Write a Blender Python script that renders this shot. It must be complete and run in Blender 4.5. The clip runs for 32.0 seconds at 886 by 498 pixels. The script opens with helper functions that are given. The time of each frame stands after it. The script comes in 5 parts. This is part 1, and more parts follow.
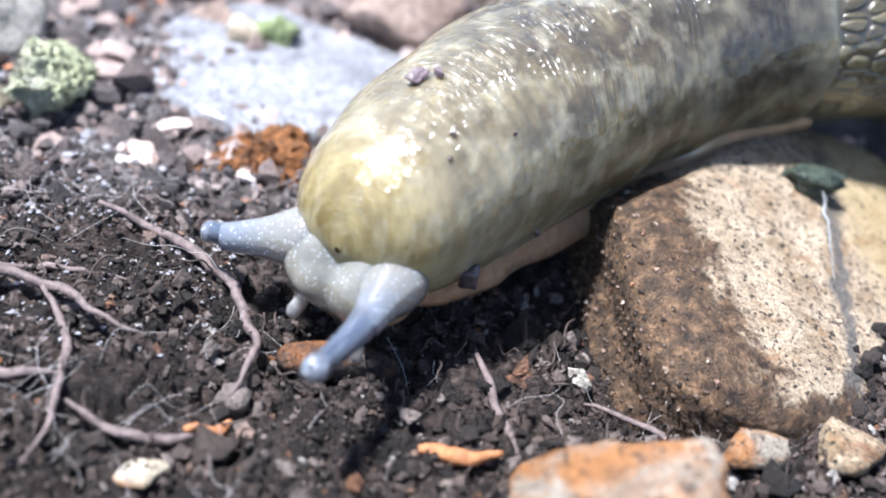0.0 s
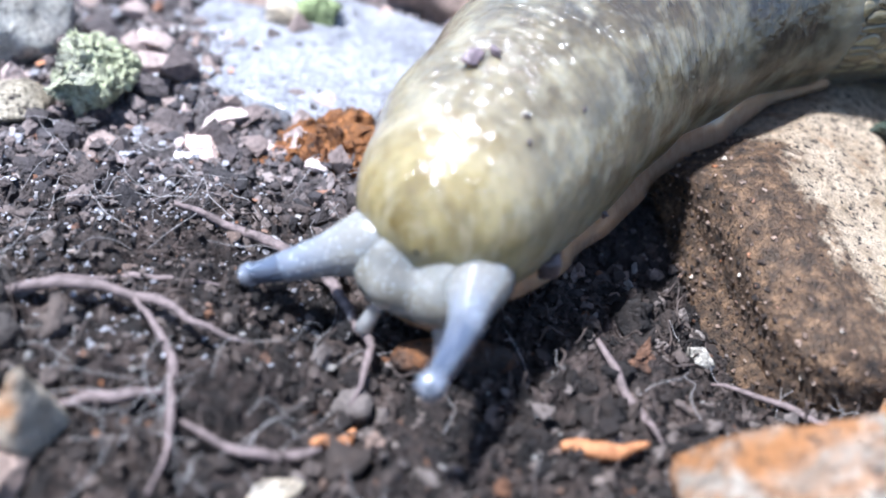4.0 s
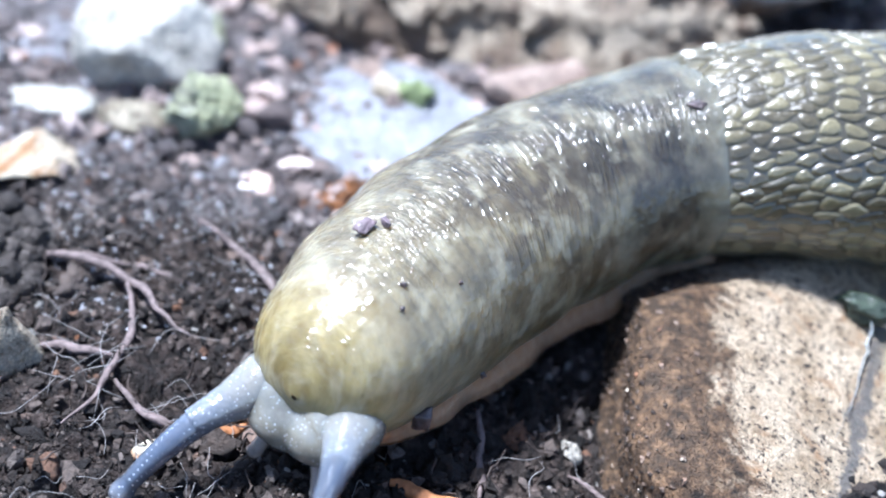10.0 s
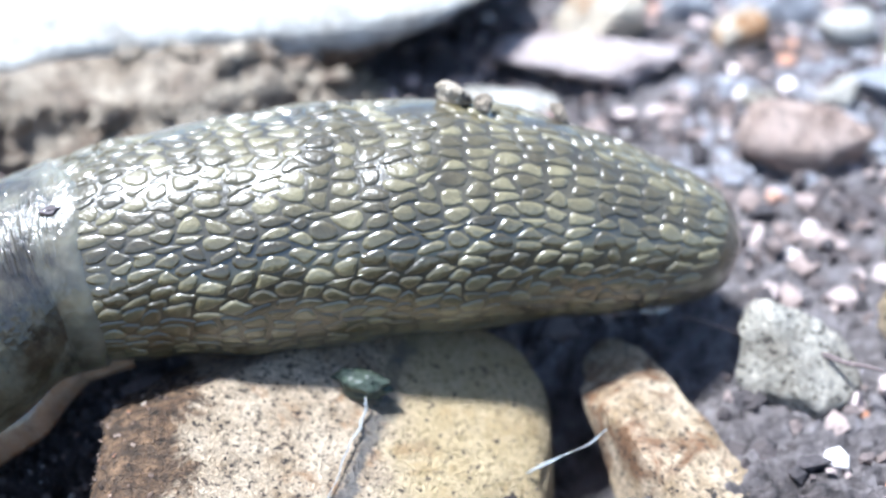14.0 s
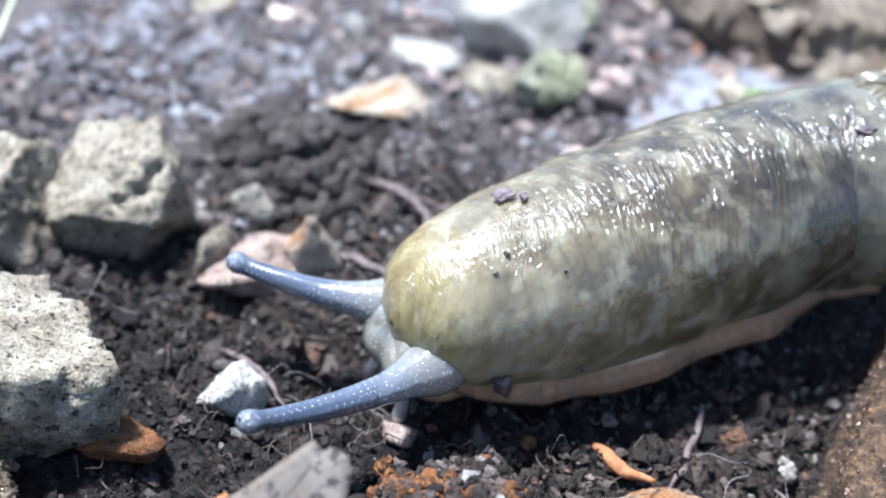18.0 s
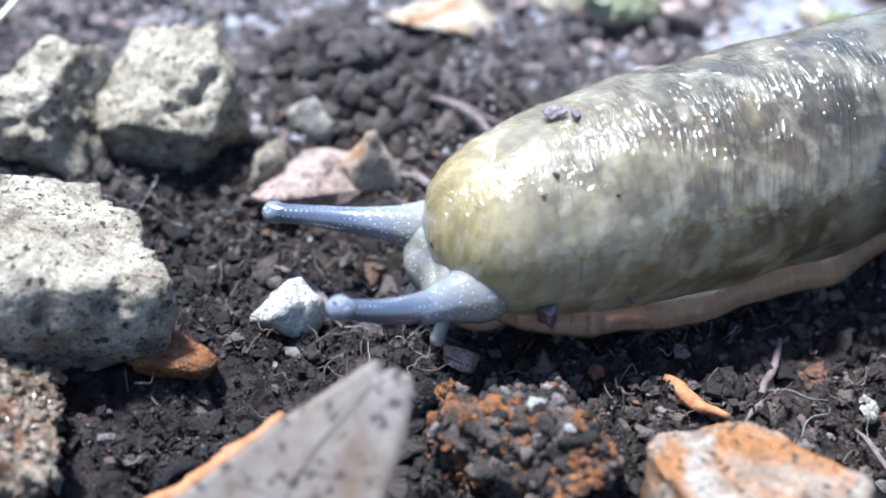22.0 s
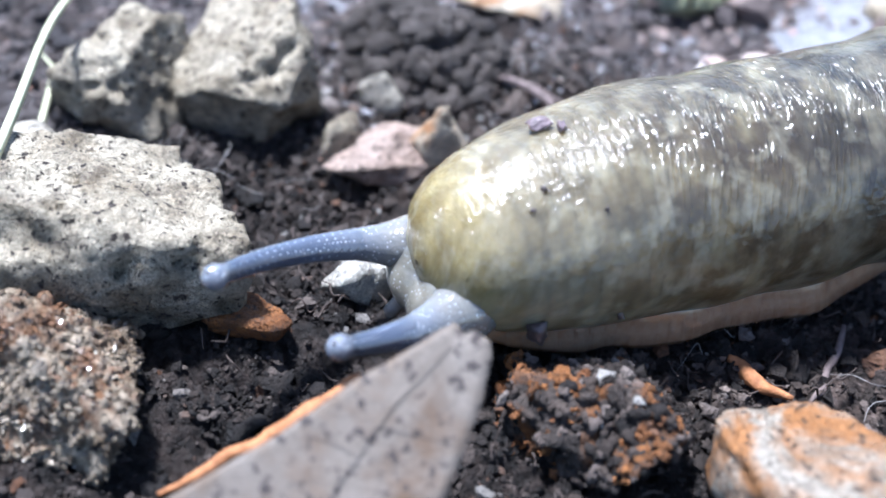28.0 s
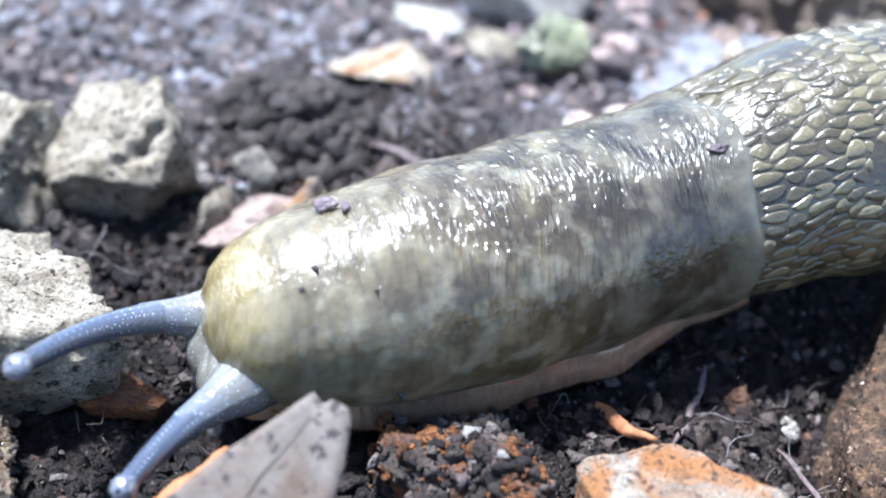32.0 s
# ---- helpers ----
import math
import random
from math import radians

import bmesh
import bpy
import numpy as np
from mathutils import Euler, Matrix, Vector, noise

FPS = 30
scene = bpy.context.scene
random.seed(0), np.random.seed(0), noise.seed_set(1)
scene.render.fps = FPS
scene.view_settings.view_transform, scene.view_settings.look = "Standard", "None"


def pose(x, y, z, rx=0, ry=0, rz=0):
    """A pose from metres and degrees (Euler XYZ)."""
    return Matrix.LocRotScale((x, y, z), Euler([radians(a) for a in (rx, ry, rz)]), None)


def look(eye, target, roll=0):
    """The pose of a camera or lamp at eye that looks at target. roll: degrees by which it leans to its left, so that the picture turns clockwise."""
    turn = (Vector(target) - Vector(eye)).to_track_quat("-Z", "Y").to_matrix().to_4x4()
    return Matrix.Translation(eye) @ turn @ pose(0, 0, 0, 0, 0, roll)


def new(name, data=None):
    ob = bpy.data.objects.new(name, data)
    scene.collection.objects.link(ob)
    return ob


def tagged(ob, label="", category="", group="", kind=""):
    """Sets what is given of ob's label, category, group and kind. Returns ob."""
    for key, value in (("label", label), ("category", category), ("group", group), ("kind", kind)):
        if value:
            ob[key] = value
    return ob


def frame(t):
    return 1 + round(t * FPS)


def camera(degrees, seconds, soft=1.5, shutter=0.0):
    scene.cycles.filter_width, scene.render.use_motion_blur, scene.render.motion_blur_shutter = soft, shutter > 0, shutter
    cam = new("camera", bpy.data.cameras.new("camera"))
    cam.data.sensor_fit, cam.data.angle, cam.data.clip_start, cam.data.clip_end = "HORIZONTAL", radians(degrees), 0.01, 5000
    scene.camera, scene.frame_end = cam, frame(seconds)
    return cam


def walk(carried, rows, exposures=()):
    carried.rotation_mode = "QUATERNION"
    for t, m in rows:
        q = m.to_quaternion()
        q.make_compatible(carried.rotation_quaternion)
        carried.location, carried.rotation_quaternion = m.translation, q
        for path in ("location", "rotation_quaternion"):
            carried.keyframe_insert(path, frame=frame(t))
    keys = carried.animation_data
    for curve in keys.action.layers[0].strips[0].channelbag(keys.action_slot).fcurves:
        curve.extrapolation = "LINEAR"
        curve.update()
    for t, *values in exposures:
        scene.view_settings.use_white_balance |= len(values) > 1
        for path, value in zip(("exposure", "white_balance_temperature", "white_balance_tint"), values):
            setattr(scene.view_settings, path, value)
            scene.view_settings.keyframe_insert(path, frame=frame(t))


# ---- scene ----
cam = camera(40.0, 32.0, soft=1.8)
cam.data.dof.use_dof, cam.data.dof.focus_distance, cam.data.dof.aperture_fstop = True, 0.082, 22.0
walk(cam, [
    (0.0, pose(-0.01605, -0.06041, 0.05494, 52.72, -6.86, -0.00)),
    (0.5, pose(-0.01707, -0.05985, 0.05372, 53.14, -7.21, -0.58)),
    (1.0, pose(-0.01723, -0.06049, 0.05382, 53.48, -7.10, -0.43)),
    (1.5, pose(-0.01711, -0.06065, 0.05429, 53.41, -6.87, -0.22)),
    (2.0, pose(-0.01724, -0.06175, 0.05502, 53.87, -6.84, -0.65)),
    (2.5, pose(-0.02249, -0.06567, 0.05741, 52.32, -4.79, -0.83)),
    (3.0, pose(-0.02814, -0.05611, 0.05301, 51.55, -5.73, -4.25)),
    (3.5, pose(-0.02740, -0.05512, 0.05120, 51.70, -5.97, -4.81)),
    (5.5, pose(-0.02589, -0.05889, 0.05311, 52.32, -4.95, -2.78)),
    (6.0, pose(-0.02538, -0.05931, 0.05297, 52.13, -4.85, -2.25)),
    (6.5, pose(-0.02428, -0.06086, 0.05320, 51.52, -4.99, -1.96)),
    (7.0, pose(-0.02109, -0.06426, 0.05385, 50.54, -4.30, 0.96)),
    (7.5, pose(-0.01956, -0.06589, 0.05367, 50.76, -4.40, 1.56)),
    (8.0, pose(-0.01881, -0.06701, 0.05364, 50.81, -4.29, 2.39)),
    (8.5, pose(-0.01594, -0.06875, 0.05496, 50.69, -4.10, 3.55)),
    (9.0, pose(-0.01494, -0.07093, 0.05594, 51.22, -3.78, 5.38)),
    (9.5, pose(-0.00487, -0.06748, 0.05910, 51.43, -4.91, 12.46)),
    (10.0, pose(0.00170, -0.06419, 0.06339, 52.91, -6.48, 16.69)),
    (10.5, pose(0.00917, -0.05998, 0.06766, 52.22, -3.93, 16.54)),
    (10.8, pose(0.01541, -0.05832, 0.06857, 52.87, -1.79, 15.11)),
    (11.0, pose(0.01684, -0.05639, 0.06714, 53.27, -2.62, 13.33)),
    (11.5, pose(0.02578, -0.05333, 0.06818, 54.28, -0.75, 11.27)),
    (12.0, pose(0.03085, -0.05101, 0.06874, 54.47, 0.13, 9.68)),
    (12.5, pose(0.03645, -0.04968, 0.06841, 54.35, 0.57, 8.95)),
    (13.0, pose(0.03706, -0.04908, 0.06810, 54.30, 0.59, 8.84)),
    (13.5, pose(0.04035, -0.04725, 0.06846, 54.09, 1.19, 10.27)),
    (15.5, pose(0.03586, -0.04830, 0.07285, 51.19, 3.74, 9.45)),
    (16.1, pose(0.03684, -0.05454, 0.07659, 53.84, 0.75, 25.73)),
    (16.4, pose(0.03349, -0.05796, 0.07523, 54.25, -1.35, 27.50)),
    (16.8, pose(0.02187, -0.06142, 0.07951, 50.68, -4.37, 33.71)),
    (17.0, pose(0.01924, -0.05852, 0.07669, 49.34, -3.84, 35.58)),
    (17.2, pose(0.01576, -0.05998, 0.07587, 48.67, -4.47, 35.54)),
    (17.5, pose(0.01747, -0.05962, 0.07049, 49.88, -3.05, 37.82)),
    (18.0, pose(0.01648, -0.06347, 0.06669, 50.89, -3.02, 40.66)),
    (18.5, pose(0.01784, -0.06608, 0.06741, 51.71, -2.52, 41.78)),
    (19.0, pose(0.01853, -0.06813, 0.06819, 52.25, -2.43, 42.53)),
    (19.5, pose(0.01916, -0.06881, 0.06866, 52.38, -1.85, 43.29)),
    (20.0, pose(0.01953, -0.06948, 0.06932, 52.52, -1.46, 43.64)),
    (20.5, pose(0.02004, -0.07025, 0.06950, 52.43, -1.71, 44.16)),
    (21.0, pose(0.01976, -0.06993, 0.06827, 52.09, -1.95, 44.84)),
    (21.5, pose(0.01567, -0.06495, 0.06502, 49.56, -2.39, 43.55)),
    (22.0, pose(0.01387, -0.06262, 0.06253, 47.96, -2.85, 43.19)),
    (22.5, pose(0.01436, -0.06341, 0.06260, 48.14, -3.36, 42.64)),
    (23.0, pose(0.01450, -0.06346, 0.06252, 48.41, -3.57, 42.52)),
    (23.5, pose(0.01441, -0.06318, 0.06235, 48.17, -3.38, 42.86)),
    (24.0, pose(0.01416, -0.06293, 0.06222, 48.07, -3.20, 42.78)),
    (24.5, pose(0.01438, -0.06339, 0.06268, 48.20, -2.97, 43.38)),
    (25.0, pose(0.01403, -0.06370, 0.06244, 47.98, -3.00, 43.91)),
    (25.5, pose(0.01371, -0.06367, 0.06215, 47.72, -3.11, 44.13)),
    (27.5, pose(0.01367, -0.06566, 0.06205, 47.83, -3.51, 45.23)),
    (28.0, pose(0.01320, -0.06621, 0.06200, 47.66, -3.62, 45.66)),
    (28.5, pose(0.01333, -0.06681, 0.06223, 47.94, -3.52, 45.95)),
    (29.0, pose(0.01352, -0.06707, 0.06227, 48.01, -3.33, 46.38)),
    (29.5, pose(0.01361, -0.06669, 0.06202, 47.71, -3.25, 46.12)),
    (30.0, pose(0.01389, -0.06612, 0.06223, 47.93, -3.42, 44.80)),
    (30.5, pose(0.01361, -0.06633, 0.06227, 47.84, -3.35, 45.04)),
    (31.0, pose(0.01405, -0.06615, 0.06248, 48.00, -3.01, 45.12)),
    (31.5, pose(0.01553, -0.06508, 0.06345, 49.21, -2.94, 43.29)),
    (32.0, pose(0.01739, -0.06396, 0.06490, 50.23, -2.92, 40.92)),
], [(0, 1.5, 5960, 12), (2, 1.62, 5840, 12), (3, 1.48, 5680, 12), (6, 1.56, 5610, 11), (9, 1.66, 5600, 10), (11, 1.38, 5300, 9), (12, 1.47, 5570, 8), (14, 1.5, 5570, 8), (17, 1.06, 5470, 9), (18, 1.42, 5650, 9), (19, 1.34, 5700, 10), (21, 1.3, 5700, 10), (22, 1.5, 5540, 10), (23, 1.58, 5540, 11), (25, 1.56, 5540, 11), (28, 1.42, 5540, 12), (30, 1.42, 5540, 12), (32, 1.55, 5520, 11)])

# ---- daylight: soft sun through thin cloud, from behind the subject ----
SUN_ELEV, SUN_AZ = radians(72), radians(-90)
world = bpy.data.worlds.new("sky")
scene.world = world
world.use_nodes = True
wn = world.node_tree
sky = wn.nodes.new("ShaderNodeTexSky")
sky.sky_type = "NISHITA"
sky.sun_disc = False
sky.sun_elevation, sky.sun_rotation = SUN_ELEV, SUN_AZ
wn.links.new(sky.outputs[0], wn.nodes["Background"].inputs[0])
wn.nodes["Background"].inputs[1].default_value = 0.10
sun_data = bpy.data.lights.new("sun", "SUN")
sun_data.energy, sun_data.angle, sun_data.color = 5.0, radians(6), (1.0, 0.98, 0.96)
sun = new("sun", sun_data)
sun.matrix_world = look((0, 0, 0), (-math.sin(SUN_AZ) * math.cos(SUN_ELEV), -math.cos(SUN_AZ) * math.cos(SUN_ELEV), -math.sin(SUN_ELEV)))

MM = 0.001


# ---- noise in numpy ----
def lattice(ix, iy, iz, seed):
    h = (ix * 374761393 + iy * 668265263 + iz * 2147483647 + seed * 1274126177) & 0xFFFFFFFF
    h = ((h ^ (h >> 13)) * 1274126177) & 0xFFFFFFFF
    return ((h ^ (h >> 16)) & 0xFFFF) / 65535.0


def value_noise(p, seed=0):
    """Smooth noise in 0..1 at the rows of p (n x 3)."""
    i = np.floor(p).astype(np.int64)
    f = p - i
    f = f * f * (3 - 2 * f)
    out = np.zeros(len(p))
    for dx in (0, 1):
        for dy in (0, 1):
            for dz in (0, 1):
                w = np.where(dx, f[:, 0], 1 - f[:, 0]) * np.where(dy, f[:, 1], 1 - f[:, 1]) * np.where(dz, f[:, 2], 1 - f[:, 2])
                out += w * lattice(i[:, 0] + dx, i[:, 1] + dy, i[:, 2] + dz, seed)
    return out


def fractal(p, octaves=4, seed=0, gain=0.5):
    total, amp, norm = np.zeros(len(p)), 1.0, 0.0
    for k in range(octaves):
        total += amp * (value_noise(p * 2.03 ** k + 17.3 * k, seed + k) - 0.5)
        norm += amp
        amp *= gain
    return total / norm * 2


# ---- mesh helpers ----
def mesh_from(name, verts, faces, material=None, smooth=True):
    me = bpy.data.meshes.new(name)
    me.from_pydata([tuple(v) for v in verts], [], [tuple(f) for f in faces])
    if material:
        me.materials.append(material)
    me.polygons.foreach_set("use_smooth", [smooth] * len(me.polygons))
    me.update()
    return me


def fast_mesh(name, verts, tris, material=None, smooth=True):
    me = bpy.data.meshes.new(name)
    n, m, k = len(verts), len(tris), tris.shape[1]
    me.vertices.add(n)
    me.vertices.foreach_set("co", np.ascontiguousarray(verts, dtype=np.float32).ravel())
    me.loops.add(m * k)
    me.loops.foreach_set("vertex_index", np.ascontiguousarray(tris, dtype=np.int32).ravel())
    me.polygons.add(m)
    me.polygons.foreach_set("loop_start", np.arange(0, m * k, k, dtype=np.int32))
    me.polygons.foreach_set("use_smooth", np.full(m, smooth))
    if material:
        me.materials.append(material)
    me.update(calc_edges=True)
    return me


def part(name, me, parent=None, label="", m=None):
    ob = new(name, me)
    ob.parent = parent
    if m is not None:
        ob.matrix_basis = m
    return tagged(ob, label)


def ico(level):
    bm = bmesh.new()
    bmesh.ops.create_icosphere(bm, subdivisions=level, radius=1.0)
    v = np.array([x.co[:] for x in bm.verts])
    f = np.array([[q.index for q in p.verts] for p in bm.faces])
    bm.free()
    return v, f


ICO = {k: ico(k) for k in (1, 2, 3, 4, 5)}


def tube(points, radii, sides=8, seed=0, rough=0.0):
    """A tapered tube along a smooth line through points (mm); returns vertices in metres and quads."""
    pts = np.array(points, float)
    n = len(pts)
    q = np.linspace(0, n - 1, max(6, (n - 1) * 7))
    pad = np.vstack([2 * pts[0] - pts[1], pts, 2 * pts[-1] - pts[-2]])
    line = []
    for u in q:
        i = min(int(u), n - 2)
        f = u - i
        a, b, c, d = pad[i:i + 4]
        line.append(0.5 * (2 * b + (c - a) * f + (2 * a - 5 * b + 4 * c - d) * f * f + (3 * b - a - 3 * c + d) * f ** 3))
    line = np.array(line)
    line += rough * np.column_stack([fractal(line * 0.5 + 9 * k, 3, seed + k) for k in range(3)])
    rad = np.interp(q, np.linspace(0, n - 1, len(radii)), radii)
    verts, faces = [], []
    side = Vector((0.3, 0.2, 1))
    for i, p in enumerate(line):
        t = Vector(line[min(i + 1, len(line) - 1)] - line[max(i - 1, 0)]).normalized()
        u = t.cross(side).normalized()
        w = t.cross(u)
        for k in range(sides):
            a = 2 * math.pi * k / sides
            rr = float(rad[i]) * (1 + 0.25 * rough * math.sin(3 * a + i))
            verts.append((Vector(p) + rr * (math.cos(a) * u + math.sin(a) * w)) * MM)
    for i in range(len(line) - 1):
        for k in range(sides):
            a, b = i * sides + k, i * sides + (k + 1) % sides
            faces.append((a, b, b + sides, a + sides))
    faces.append(tuple(range(sides))[::-1])
    faces.append(tuple(range((len(line) - 1) * sides, len(line) * sides)))
    return verts, faces


# ---- materials ----
class Mat:
    """A small wrapper to write node materials in few lines."""

    def __init__(self, name, coords="Object", scale=1000.0):
        self.m = bpy.data.materials.new(name)
        self.m.use_nodes = True
        self.t = self.m.node_tree
        self.b = self.t.nodes["Principled BSDF"]
        self.c = self.t.nodes.new("ShaderNodeTexCoord").outputs[coords]
        if scale != 1:
            mp = self.node("ShaderNodeMapping")
            mp.inputs["Scale"].default_value = (scale, scale, scale)
            self.t.links.new(self.c, mp.inputs[0])
            self.c = mp.outputs[0]

    def node(self, kind, **props):
        n = self.t.nodes.new(kind)
        for k, v in props.items():
            setattr(n, k, v)
        return n

    def link(self, a, b):
        self.t.links.new(a, b)

    def noise(self, scale, detail=4.0, rough=0.6, distortion=0.0, at=None):
        n = self.node("ShaderNodeTexNoise")
        n.inputs["Scale"].default_value, n.inputs["Detail"].default_value = scale, detail
        n.inputs["Roughness"].default_value, n.inputs["Distortion"].default_value = rough, distortion
        self.link(at or self.c, n.inputs["Vector"])
        return n.outputs["Fac"]

    def cells(self, scale, feature="F1", at=None):
        n = self.node("ShaderNodeTexVoronoi", feature=feature)
        n.inputs["Scale"].default_value = scale
        self.link(at or self.c, n.inputs["Vector"])
        return n

    def ramp(self, value, stops, mode="LINEAR"):
        n = self.node("ShaderNodeValToRGB")
        n.color_ramp.interpolation = mode
        while len(n.color_ramp.elements) < len(stops):
            n.color_ramp.elements.new(0.5)
        for e, (p, c) in zip(n.color_ramp.elements, stops):
            e.position = p
            e.color = (*c, 1) if isinstance(c, tuple) else (c, c, c, 1)
        self.link(value, n.inputs[0])
        return n.outputs[0]

    def mix(self, fac, a, b, blend="MIX"):
        n = self.node("ShaderNodeMix", data_type="RGBA", blend_type=blend)
        for s, v in ((n.inputs[0], fac), (n.inputs[6], a), (n.inputs[7], b)):
            if isinstance(v, (int, float)):
                s.default_value = v
            elif isinstance(v, tuple):
                s.default_value = (*v, 1)
            else:
                self.link(v, s)
        return n.outputs[2]

    def math(self, op, a, b=0.0):
        n = self.node("ShaderNodeMath", operation=op)
        for s, v in zip(n.inputs, (a, b)):
            if isinstance(v, (int, float)):
                s.default_value = v
            else:
                self.link(v, s)
        return n.outputs[0]

    def bump(self, height, strength, distance, prior=None):
        n = self.node("ShaderNodeBump")
        n.inputs["Strength"].default_value, n.inputs["Distance"].default_value = strength, distance
        self.link(height, n.inputs["Height"])
        if prior:
            self.link(prior, n.inputs["Normal"])
        self.link(n.outputs[0], self.b.inputs["Normal"])
        return n.outputs[0]

    def set(self, **kw):
        for k, v in kw.items():
            s = self.b.inputs[k.replace("_", " ")]
            if isinstance(v, (int, float)):
                s.default_value = v
            elif isinstance(v, tuple):
                s.default_value = (*v, 1) if len(s.default_value) == 4 else v
            else:
                self.link(v, s)
        return self


def soil_material():
    k = Mat("dark_moist_soil")
    big = k.noise(0.05, 3, 0.6)
    mid = k.noise(0.55, 5, 0.65)
    fine = k.noise(3.2, 4, 0.7)
    base = k.ramp(mid, [(0.32, (0.006, 0.0045, 0.0035)), (0.46, (0.027, 0.020, 0.016)), (0.60, (0.098, 0.073, 0.060)), (0.8, (0.33, 0.27, 0.235))])
    tint = k.ramp(big, [(0.35, (0.55, 0.5, 0.5)), (0.65, (1.25, 1.2, 1.2))])
    base = k.mix(1.0, base, tint, "MULTIPLY")
    grit = k.cells(1.5)
    spots = k.ramp(grit.outputs["Distance"], [(0.06, 1.0), (0.14, 0.0)])
    sep = k.node("ShaderNodeSeparateColor")
    k.link(grit.outputs["Color"], sep.inputs[0])
    some = k.ramp(sep.outputs[0], [(0.80, 0.0), (0.86, 0.75)])
    base = k.mix(k.math("MULTIPLY", spots, some), base, (0.36, 0.31, 0.27))
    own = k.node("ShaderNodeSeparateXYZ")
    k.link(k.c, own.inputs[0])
    # Far soil is dry and paler; the haze's brightness is painted into its colour.
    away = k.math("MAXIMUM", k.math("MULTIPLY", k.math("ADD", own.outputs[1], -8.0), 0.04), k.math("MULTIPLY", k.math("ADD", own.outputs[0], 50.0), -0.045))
    dry_haze = k.ramp(k.math("ADD", away, k.math("ADD", k.noise(0.09, 4, 0.6), -0.5)), [(0.0, 0.0), (0.7, 0.8)])
    base = k.mix(dry_haze, base, k.ramp(mid, [(0.30, (0.08, 0.068, 0.066)), (0.50, (0.27, 0.235, 0.23)), (0.72, (0.50, 0.46, 0.46))]))
    # The soil colour darkens towards the near side.
    near_dark = k.ramp(k.math("ADD", k.math("MULTIPLY", k.math("ADD", own.outputs[1], 10.0), -0.05), k.math("ADD", k.noise(0.12, 4, 0.6), -0.5)), [(0.0, 0.0), (0.6, 0.5)])
    base = k.mix(near_dark, base, (0.008, 0.006, 0.005))
    rough = k.ramp(fine, [(0.3, 0.45), (0.7, 0.95)])
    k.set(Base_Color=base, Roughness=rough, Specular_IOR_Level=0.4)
    first = k.bump(fine, 1.0, 0.0009)
    k.bump(k.noise(1.2, 5, 0.7), 1.0, 0.0018, first)
    return k.m


def crumb_material(name, gain, warm=(1.0, 1.0, 1.0)):
    k = Mat(name)
    rnd = k.node("ShaderNodeNewGeometry").outputs["Random Per Island"]
    col = k.ramp(rnd, [(0.0, (0.010, 0.007, 0.006)), (0.36, (0.036, 0.026, 0.021)), (0.66, (0.110, 0.080, 0.064)), (0.84, (0.23, 0.18, 0.155)), (0.93, (0.29, 0.24, 0.21)), (0.965, (0.26, 0.105, 0.04)), (0.99, (0.52, 0.49, 0.45))], "LINEAR")
    col = k.mix(1.0, col, tuple(gain * c for c in warm), "MULTIPLY")
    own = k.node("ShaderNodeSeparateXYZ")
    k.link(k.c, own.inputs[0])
    # Background haze is put into the crumb colours, over their real dryness.
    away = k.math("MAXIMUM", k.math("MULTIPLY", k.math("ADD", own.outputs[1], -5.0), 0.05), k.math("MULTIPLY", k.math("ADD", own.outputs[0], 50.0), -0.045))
    dry_haze = k.ramp(k.math("ADD", away, k.math("ADD", k.noise(0.09, 4, 0.6), -0.5)), [(0.0, 0.0), (0.7, 0.8)])
    col = k.mix(dry_haze, col, k.mix(0.2, k.mix(1.0, col, (2.3, 2.25, 2.3), "MULTIPLY"), (0.34, 0.32, 0.34)))
    # Crumbs also grow darker towards the near side.
    near_dark = k.ramp(k.math("ADD", k.math("MULTIPLY", k.math("ADD", own.outputs[1], 10.0), -0.05), k.math("ADD", k.noise(0.12, 4, 0.6), -0.5)), [(0.0, 0.0), (0.6, 0.45)])
    col = k.mix(near_dark, col, (0.010, 0.008, 0.007))
    n = k.noise(2.6, 4, 0.7)
    col = k.mix(0.6, col, k.ramp(n, [(0.3, 0.35), (0.7, 1.5)]), "MULTIPLY")
    k.set(Base_Color=col, Roughness=k.ramp(n, [(0.3, 0.5), (0.7, 0.95)]), Specular_IOR_Level=0.4)
    k.bump(n, 1.0, 0.0007)
    return k.m


